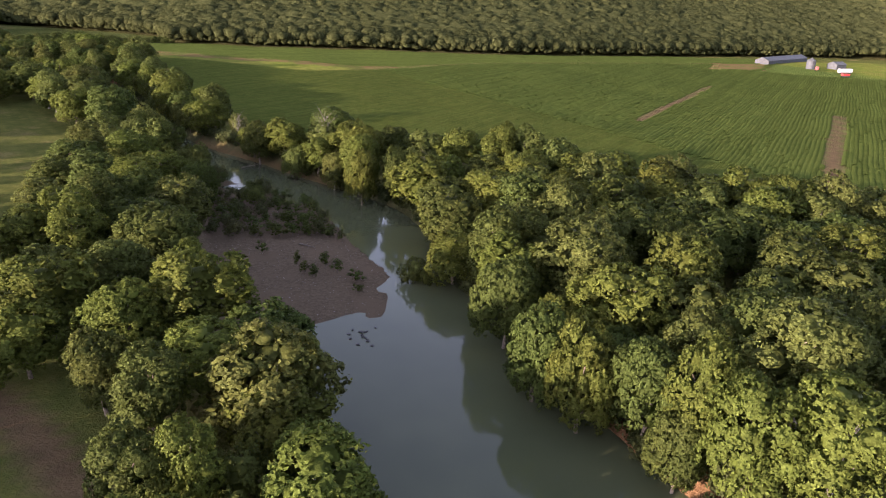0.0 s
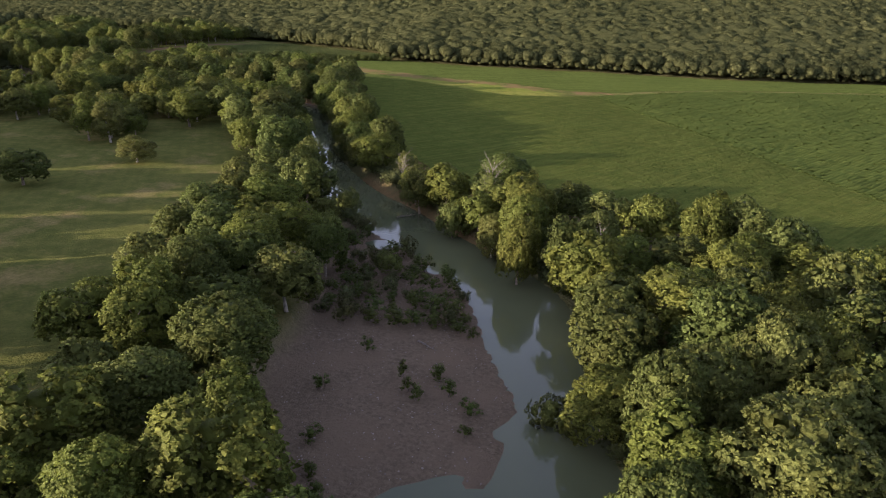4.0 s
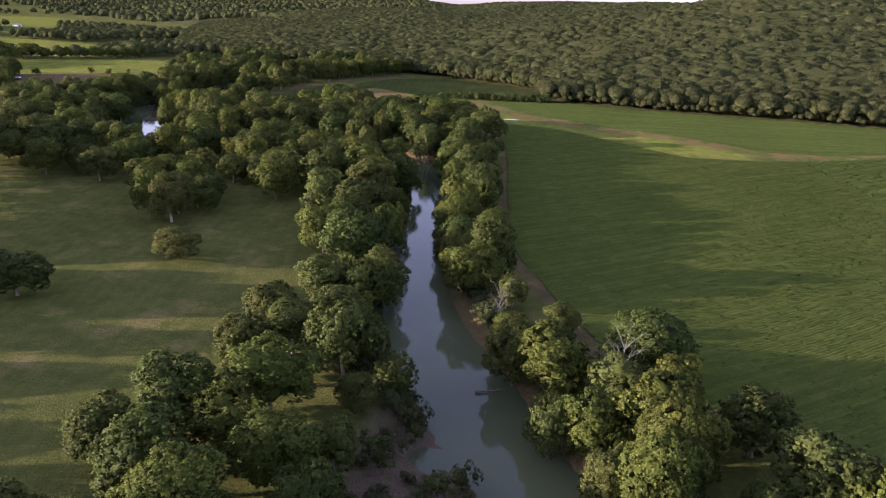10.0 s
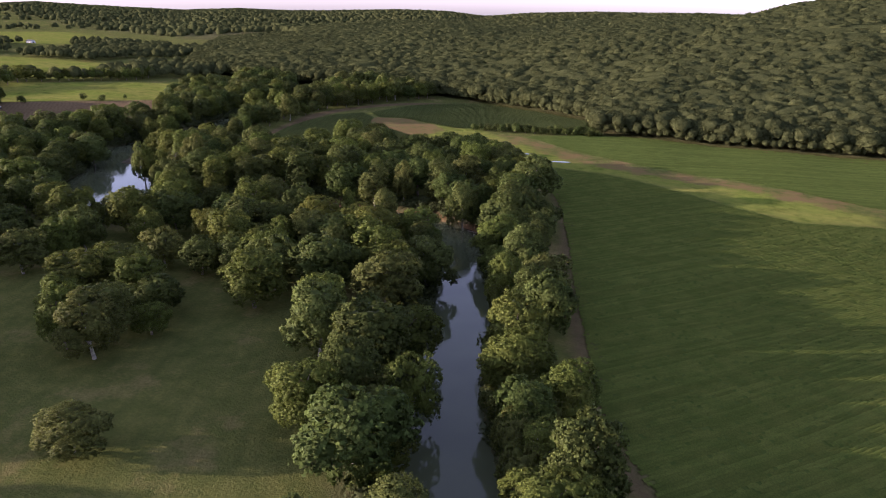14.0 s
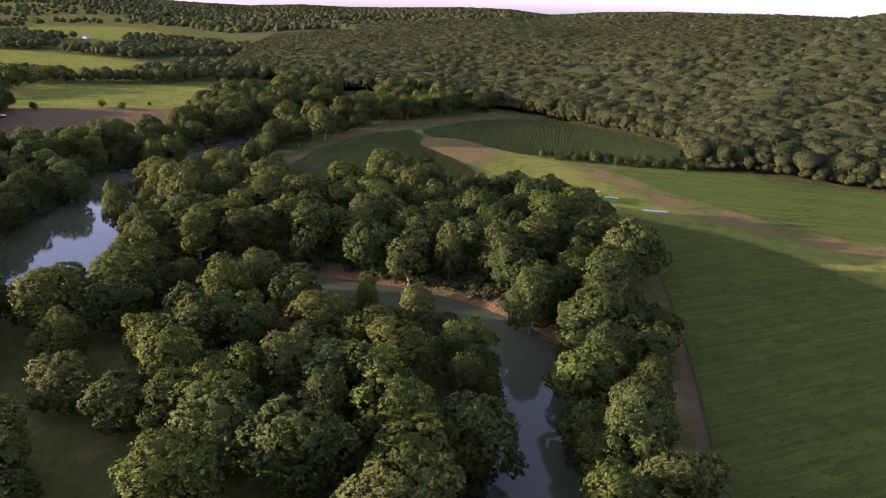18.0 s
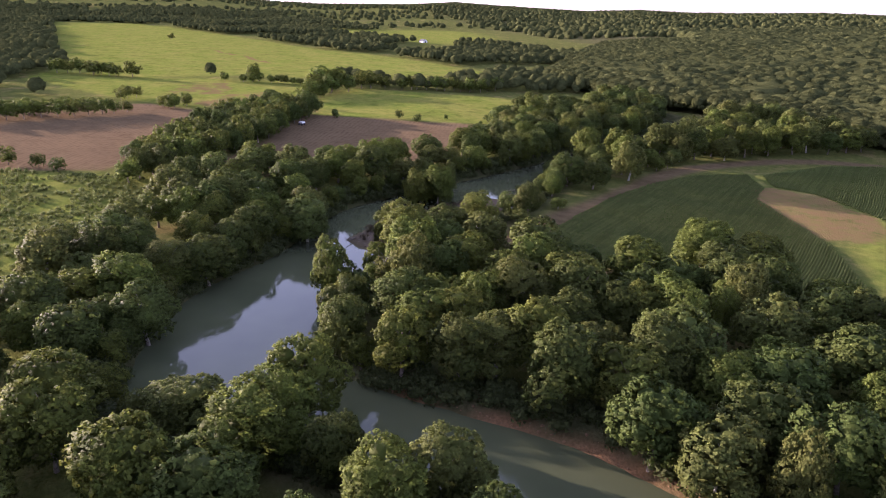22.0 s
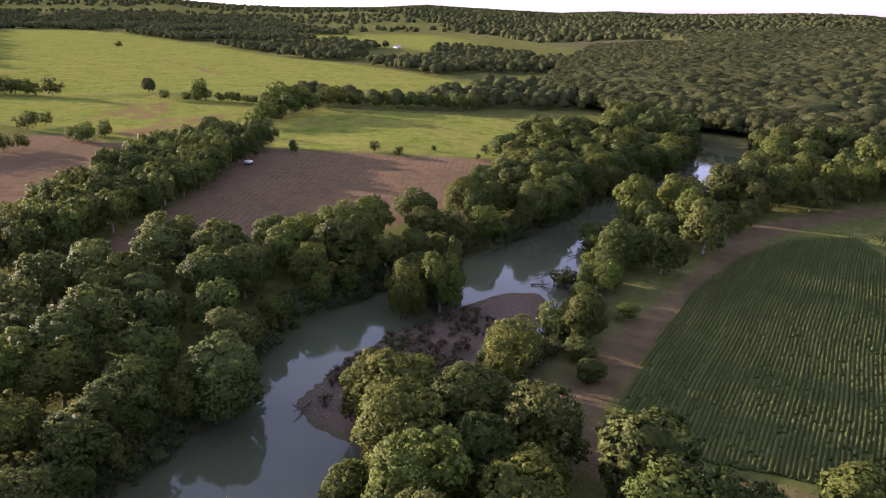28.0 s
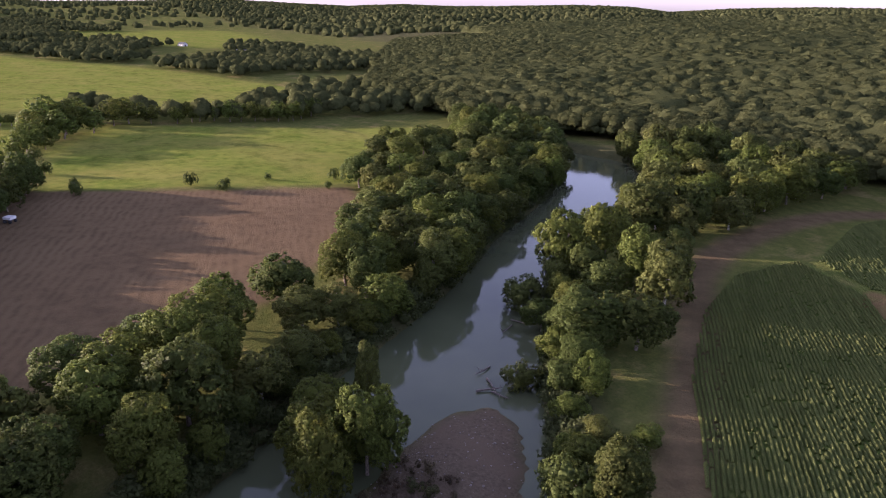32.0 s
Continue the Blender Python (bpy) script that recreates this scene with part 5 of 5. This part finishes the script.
# undergrowth along both banks
kits_bush = [canopy_kit(260 + k, 110, 2.5, 1.7, 0.27, 3, False, 0.62) for k in range(5)]
r = np.random.RandomState(7)
bx, by = [], []
for line, far_side in ((EAST_BANK, 1), (WEST_BANK, -1)):
    step = np.diff(line, axis=0)
    nrm = np.stack([step[:, 1], -step[:, 0]], 1) * far_side
    nrm /= np.linalg.norm(nrm, axis=1)[:, None] + 1e-9
    for k in range(6):
        q = line[:-1] + step * r.uniform(0, 1, (len(step), 1)) + nrm * r.uniform(-0.2, 6.0, (len(step), 1))
        bx.append(q[:, 0])
        by.append(q[:, 1])
bx, by = np.concatenate(bx), np.concatenate(by)
cut = (bx > -252) & (bx < -158) & (by > 335) & (away(EAST_BANK, bx, by) < 1.3)
cut |= (bx > -92) & (bx < -30) & (by > 185) & (by < 250) & (away(EAST_BANK, bx, by) < 2.5)
ok = ~cut & ~inside(GRAVEL_BAR, bx, by) & (by > 20) & (away(TRACK, bx, by) > 3)
woods_of("bank_undergrowth", "tangled green undergrowth along the river banks", np.stack([bx[ok], by[ok]], 1), kits_bush, LEAF_UNDER, "undergrowth", 0.6, 1.5, 5, False)
# scrub on the rough pasture
X, Y = scatter(-560, -320, 150, 320, 2.1, 35)
ok = inside(SCRUB, X, Y) & (waves(X, Y, 26, 13) > -0.5) & ~inside(PLOUGHED_WEST, X, Y)
woods_of("scrub", "yellow-green scrub and weeds on rough pasture", np.stack([X[ok], Y[ok]], 1), kits_bush, LEAF_ROUGH, "scrub", 0.2, 0.62, 6, False)


# ---- crops ----
def rows_of(name, label, poly, way, gap, step, wide, tall, mat, seed, thin=None, category="crop"):
    """Crop rows as ragged ridges of leaves, cut to an area of the plan."""
    r = np.random.RandomState(seed)
    way = np.array(way, float) / np.hypot(*way)
    side = np.array([-way[1], way[0]])
    a, b = poly @ way, poly @ side
    U, S = np.meshgrid(np.arange(a.min(), a.max(), step), np.arange(b.min(), b.max(), gap))
    U = U + r.uniform(-0.2, 0.2, U.shape) * step
    X, Y = U * way[0] + S * side[0], U * way[1] + S * side[1]
    X, Y = X + 0.5 * waves(X, Y, 60, 21) * side[0], Y + 0.5 * waves(X, Y, 60, 21) * side[1]
    ok = inside(poly, X.ravel(), Y.ravel()).reshape(X.shape)
    if thin is not None:
        ok &= thin(X, Y)
    Z = land(X.ravel(), Y.ravel()).reshape(X.shape)
    lift = tall * r.uniform(0.55, 1.3, X.shape)
    off = r.uniform(-0.15, 0.15, X.shape) * wide
    wl, wr = wide * r.uniform(0.75, 1.15, X.shape), wide * r.uniform(0.75, 1.15, X.shape)
    left = np.stack([X + side[0] * wl, Y + side[1] * wl, Z + 0.25 * tall * r.uniform(0.2, 1.4, X.shape)], -1)
    top = np.stack([X + side[0] * off, Y + side[1] * off, Z + lift], -1)
    right = np.stack([X - side[0] * wr, Y - side[1] * wr, Z + 0.25 * tall * r.uniform(0.2, 1.4, X.shape)], -1)
    v = np.stack([left, top, right], 2)
    nr, nc = X.shape
    base = (np.arange(nr)[:, None] * nc + np.arange(nc - 1)[None, :]) * 3
    both = ok[:, :-1] & ok[:, 1:] & (r.uniform(0, 1, (nr, nc - 1)) > 0.06)
    q = base[both]
    f = np.vstack([np.stack([q, q + 3, q + 4, q + 1], 1), np.stack([q + 1, q + 4, q + 5, q + 2], 1)])
    used = np.unique(f)
    remap = np.zeros(nr * nc * 3, np.int32)
    remap[used] = np.arange(len(used))
    me = mesh_of(name, v.reshape(-1, 3)[used], remap[f], mat)
    return tagged(new(name, me), label, category, kind="stuff")


def unsown(x, y):
    yard = inside(FARMYARD, x.ravel(), y.ravel()) | inside(YARD_EARTH, x.ravel(), y.ravel())
    return yard.reshape(x.shape) | (np.minimum(away(FIELD_GAPS[0], x.ravel(), y.ravel()) / 2.0, away(FIELD_GAPS[1], x.ravel(), y.ravel()) / 3.2).reshape(x.shape) < 1)


def river_side(x, y):
    return ~unsown(x, y) & (0.85 * x + 0.5 * y < 190)


def hill_side(x, y):
    return ~unsown(x, y) & (0.85 * x + 0.5 * y >= 190)


rows_of("soybean_rows", "broad field of green soybean rows", FIELD_EAST, (0.47, 0.88), 0.80, 0.75, 0.47, 0.27, CROP, 42, river_side)
rows_of("soybean_rows", "far part of the green soybean field", FIELD_EAST, (0.47, 0.88), 1.6, 2.0, 0.94, 0.54, CROP, 43, hill_side)
rows_of("soybean_rows", "strip of green soybeans under the wooded hill", FIELD_NORTH, (0.9, 0.43), 1.6, 2.0, 0.94, 0.50, CROP, 44)
rows_of("corn_rows", "young corn in long rows", CORN_FIELD, (-0.52, 0.85), 0.80, 0.7, 0.36, 0.56, CORN, 45)
rows_of("corn_rows", "far corn rows below the woods", FAR_CORN, (-0.52, 0.85), 0.80, 1.2, 0.38, 0.56, CORN, 46)


# ---- farm buildings, far houses, driftwood and stones ----
ROOF = plain("weathered_metal_roof", (0.07, 0.075, 0.078), 0.8, 0.0, 0.2, 0.6)
SIDING = plain("white_siding", (0.55, 0.54, 0.52), 0.7, vary=0.08, scale=1.0)
RED = plain("faded_red_paint", (0.40, 0.045, 0.035), 0.5, vary=0.2, scale=1.5)
TYRE = plain("tyre_rubber", (0.03, 0.03, 0.03), 0.9, vary=0.3, scale=4.0)
DARK = plain("dark_opening", (0.04, 0.04, 0.045), 0.6, vary=0.2, scale=1.0)
SHINGLE = plain("grey_shingles", (0.20, 0.19, 0.18), 0.9, vary=0.2, scale=1.5)
DRIFT = plain("weathered_driftwood", (0.13, 0.11, 0.09), 0.9, vary=0.35, scale=3.0)
STONE = plain("river_stones", (0.19, 0.16, 0.135), 0.85, vary=0.35, scale=0.7)
ROCK = plain("wet_river_rock", (0.05, 0.048, 0.045), 0.45, vary=0.3, scale=2.0, bump=0.05)
CLAY = plain("red_clay", (0.18, 0.108, 0.054), 0.95, vary=0.3, scale=1.2, bump=0.1)


def from_bm(name, bm, mat, bevel=0.0):
    if bevel:
        bmesh.ops.bevel(bm, geom=list(bm.edges), offset=bevel, segments=1, affect="EDGES")
    me = bpy.data.meshes.new(name)
    bm.to_mesh(me)
    bm.free()
    me.materials.append(mat)
    return me


def box(name, size, at, mat, parent, bevel=0.03, label=""):
    bm = bmesh.new()
    bmesh.ops.create_cube(bm, size=1.0)
    bmesh.ops.scale(bm, vec=size, verts=bm.verts)
    bmesh.ops.translate(bm, vec=at, verts=bm.verts)
    return part(name, from_bm(name, bm, mat, bevel), parent, label)


def drum(name, r1, r2, deep, m, mat, parent, sides=24, label=""):
    bm = bmesh.new()
    bmesh.ops.create_cone(bm, cap_ends=True, segments=sides, radius1=r1, radius2=r2, depth=deep)
    bmesh.ops.transform(bm, matrix=m, verts=bm.verts)
    return part(name, from_bm(name, bm, mat), parent, label)


def gable(name, long, wide, eave, rise, mat, parent, over=0.5, thick=0.15):
    """A pitched roof with overhang, of two thick slopes."""
    bm = bmesh.new()
    for s in (1, -1):
        a = [(-long / 2 - over, 0, eave + rise), (long / 2 + over, 0, eave + rise), (long / 2 + over, s * (wide / 2 + over), eave - rise * over / (wide / 2)), (-long / 2 - over, s * (wide / 2 + over), eave - rise * over / (wide / 2))]
        lo = [bm.verts.new(p) for p in a]
        hi = [bm.verts.new((p[0], p[1], p[2] + thick)) for p in a]
        bm.faces.new(hi)
        bm.faces.new(lo[::-1])
        for i in range(4):
            k = (i + 1) % 4
            bm.faces.new((lo[i], lo[k], hi[k], hi[i]))
    bmesh.ops.recalc_face_normals(bm, faces=bm.faces)
    return part(name, from_bm(name, bm, mat), parent)


def shed(name, label, x, y, turn, long, wide, eave, rise, wall, roof, doors=1, windows=0):
    root = tagged(new(name), label, "building")
    root.matrix_basis = pose(x, y, height(x, y) - 0.1, rz=turn)
    bm = bmesh.new()
    pts = [(-wide / 2, 0), (wide / 2, 0), (wide / 2, eave), (0, eave + rise), (-wide / 2, eave)]
    ends = [[bm.verts.new((s * long / 2, p, q)) for p, q in pts] for s in (-1, 1)]
    bm.faces.new(ends[0])
    bm.faces.new(ends[1][::-1])
    for i in range(5):
        if i not in (2, 3):
            k = (i + 1) % 5
            bm.faces.new((ends[0][i], ends[0][k], ends[1][k], ends[1][i]))
    bmesh.ops.recalc_face_normals(bm, faces=bm.faces)
    part("walls", from_bm("walls", bm, wall), root)
    gable("roof", long, wide, eave + 0.02, rise, roof, root)
    for k in range(doors):
        box("door", (0.1, min(3.0, wide * 0.35), eave * 0.8), (long / 2 + 0.05, (k - (doors - 1) / 2) * 4, eave * 0.4), DARK, root)
    for k in range(windows):
        for s in (1, -1):
            box("window", (1.1, 0.1, 1.2), ((k - (windows - 1) / 2) * long / windows, s * (wide / 2 + 0.04), eave * 0.55), DARK, root)
    return root


shed("poultry_house", "long low poultry house with a grey metal roof", 303, 684, 46, 92, 12, 3.2, 2.6, ROOF, ROOF)
shed("machine_shed", "grey metal machine shed beside a grain bin", 331, 640, 30, 13, 9, 4.2, 2.0, ROOF, ROOF, 2)


def grain_bin(x, y, r, tall):
    root = tagged(new("grain_bin"), "round galvanised grain bin with a cone roof", "grain bin")
    root.matrix_basis = pose(x, y, height(x, y) - 0.1)
    drum("body", r, r, tall, Matrix.Translation((0, 0, tall / 2)), ROOF, root, 32)
    drum("roof", r * 1.04, r * 0.12, r * 0.55, Matrix.Translation((0, 0, tall + r * 0.275)), ROOF, root, 32)
    drum("cap", r * 0.14, r * 0.1, 0.5, Matrix.Translation((0, 0, tall + r * 0.6)), ROOF, root, 16)
    box("ladder", (0.5, 0.12, tall), (0, -r - 0.06, tall / 2), DARK, root, 0.0)


grain_bin(303, 628, 3.6, 7.2)


def trailer(name, label, x, y, turn, long, mat, high=2.8):
    root = tagged(new(name), label, "vehicle")
    root.matrix_basis = pose(x, y, height(x, y), rz=turn)
    box("body", (long, 2.5, high), (0, 0, 1.15 + high / 2), mat, root, 0.06)
    box("chassis", (long * 0.9, 1.0, 0.25), (0, 0, 1.0), DARK, root)
    for sx in (-0.36, -0.28, 0.36):
        for sy in (-1.05, 1.05):
            w = drum("wheel", 0.5, 0.5, 0.32, Matrix.Translation((sx * long, sy, 0.5)) @ Matrix.Rotation(radians(90), 4, "X"), TYRE, root, 20)
            drum("rim", 0.27, 0.27, 0.36, Matrix.Translation((sx * long, sy, 0.5)) @ Matrix.Rotation(radians(90), 4, "X"), ROOF, w, 16, "grey steel rim")
    return root


trailer("semi_trailer", "long white box trailer parked in the farmyard", 317, 598, 26, 15, SIDING)
trailer("grain_wagon", "small red grain wagon in the farmyard", 301, 566, 20, 6.5, RED, 1.5)
trailer("grain_truck", "red grain truck beside the grain bin", 301, 612, 60, 7.0, RED, 2.2)
trailer("stock_trailer", "small white stock trailer parked by a hedgerow", -538, 382, 35, 2.6, SIDING, 0.8)
for k, (x, y, turn) in enumerate([(-189, 752, 20), (-1516, 63, 10), (-1480, 110, 70), (-1560, 40, 40), (-1150, 800, 35), (-1230, 830, 60), (-1330, 800, 15)]):
    shed("farmhouse", "small white far-off house with a grey roof", x, y, turn, 12, 8, 3.0, 2.4, SIDING, SHINGLE if k % 2 else ROOF, 1, 3)


# driftwood
def driftwood(x, y, z, turn, long, thick, seed, label, twigs=4):
    r = random.Random(seed)
    w = Wood()
    w.add([((0.12 * math.sin(q * 5), 0.1 * math.cos(q * 4), long * q), thick * (1.15 - 0.8 * q)) for q in (0, 0.15, 0.4, 0.7, 1.0)], 9)
    root = tagged(new("driftwood_log"), label, "driftwood", "driftwood on the bars")
    part("stem", w.mesh("stem", DRIFT), root)
    for i in range(twigs):
        t = Wood()
        a, q = r.uniform(0, 6.28), r.uniform(0.35, 0.95)
        reach = long * r.uniform(0.18, 0.35)
        t.add([((math.cos(a) * reach * u, math.sin(a) * reach * u, long * q + reach * 0.5 * u), thick * 0.4 * (1 - 0.8 * u)) for u in (0, 0.4, 0.75, 1.0)], 6)
        part("branch", t.mesh("branch", DRIFT), root)
    root.matrix_basis = Matrix.Translation((x, y, z + thick * 0.7)) @ Matrix.Rotation(radians(turn), 4, "Z") @ Matrix.Rotation(radians(84), 4, "X")
    return root


for k, (x, y, turn, long) in enumerate([(-396, 446, 20, 6), (-398, 448, 100, 4), (-383, 424, 60, 6), (-381, 419, 150, 5), (-386, 428, 10, 5), (-379, 421, 95, 4), (-348, 349, 40, 5), (-60, 205, 130, 5), (-30, 141, 60, 4), (-170, 356, 80, 5), (-366, 372, 130, 7)]):
    driftwood(x, y, max(height(x, y), 0.0), turn, long, 0.16 + 0.02 * (k % 4), 300 + k, "grey driftwood log stranded in shallow water", 3 + k % 3)


# stones on the bars and clods of clay along the cut bank
def pebbles(name, label, xy, low, high, mat, seed, category):
    r = np.random.RandomState(seed)
    iv, jf = ICO
    k = len(xy)
    size = r.uniform(low, high, k) * r.uniform(0.5, 1.0, k)
    z = land(xy[:, 0], xy[:, 1])
    v = iv[None] * r.uniform(0.7, 1.25, (k, 12, 1)) * size[:, None, None] * np.stack([r.uniform(0.8, 1.4, k), r.uniform(0.8, 1.4, k), r.uniform(0.45, 0.8, k)], 1)[:, None]
    v = v + np.stack([xy[:, 0], xy[:, 1], z + size * 0.2], 1)[:, None]
    f = (jf[None] + 12 * np.arange(k)[:, None, None]).reshape(-1, 3)
    return tagged(new(name, mesh_of(name, v.reshape(-1, 3), f, mat)), label, category, kind="stuff")


r = np.random.RandomState(77)
q = np.stack([r.uniform(-60, 0, 5000), r.uniform(85, 180, 5000)], 1)
q = q[inside(GRAVEL_BAR, q[:, 0], q[:, 1]) & ~inside(RIVER, q[:, 0], q[:, 1])][:1100]
pebbles("bar_stones", "pale scattered stones on the gravel bar", q, 0.04, 0.17, STONE, 5, "stones")
q = np.stack([r.uniform(-386, -326, 6000), r.uniform(346, 426, 6000)], 1)
q = q[inside(ISLAND, q[:, 0], q[:, 1]) & (q[:, 1] < 372 + 50 * r.uniform(0, 1, len(q)))][:1600]
pebbles("bar_stones", "grey cobbles on the stony bar", q, 0.05, 0.26, STONE, 6, "stones")
# a cluster of dark rocks that breaks the surface off the gravel bar
for k in range(16):
    bm = bmesh.new()
    bmesh.ops.create_icosphere(bm, subdivisions=2, radius=1.0)
    rr = random.Random(500 + k)
    for vert in bm.verts:
        vert.co *= rr.uniform(0.78, 1.15)
    bmesh.ops.scale(bm, vec=(rr.uniform(0.2, 0.5), rr.uniform(0.18, 0.4), rr.uniform(0.16, 0.3)), verts=bm.verts)
    ob = new("river_rock", from_bm("river_rock", bm, ROCK))
    ob.matrix_basis = pose(-11.8 + rr.gauss(0, 1.0), 102.6 + rr.gauss(0, 1.5), -0.02, rz=rr.uniform(0, 360))
    tagged(ob, "dark wet rock breaking the river's surface", "rock", "rocks off the gravel bar")
line = CUT_BANK[r.randint(0, len(CUT_BANK), 380)]
q = line + r.uniform(-1.8, 2.2, (380, 2))
q = q[~inside(RIVER, q[:, 0], q[:, 1])]
pebbles("bank_clods", "slumped red clay clods along the cut bank", q, 0.12, 0.45, CLAY, 7, "clay bank")


# standing water in the wet strip between the fields
def pool(x, y, a, b, turn):
    bm = bmesh.new()
    rr = random.Random(int(x * 7 + y))
    ring = [bm.verts.new((a * math.cos(k * 0.3927) * rr.uniform(0.75, 1.15), b * math.sin(k * 0.3927) * rr.uniform(0.75, 1.15), 0)) for k in range(16)]
    bm.faces.new(ring)
    ob = new("puddle", from_bm("puddle", bm, WATER))
    zz = max(height(x + c * a * 0.7, y + d * b * 0.7) for c in (-1, 0, 1) for d in (-1, 0, 1))
    ob.matrix_basis = pose(x, y, zz + 0.06, rz=turn)
    return tagged(ob, "shallow rain puddle in the wet grass strip", "puddle", "puddles between the fields")


pool(-193, 470, 5, 1.8, 25)
pool(-213, 475, 3.5, 1.3, 10)
pool(-222, 479, 2.5, 1.0, 40)
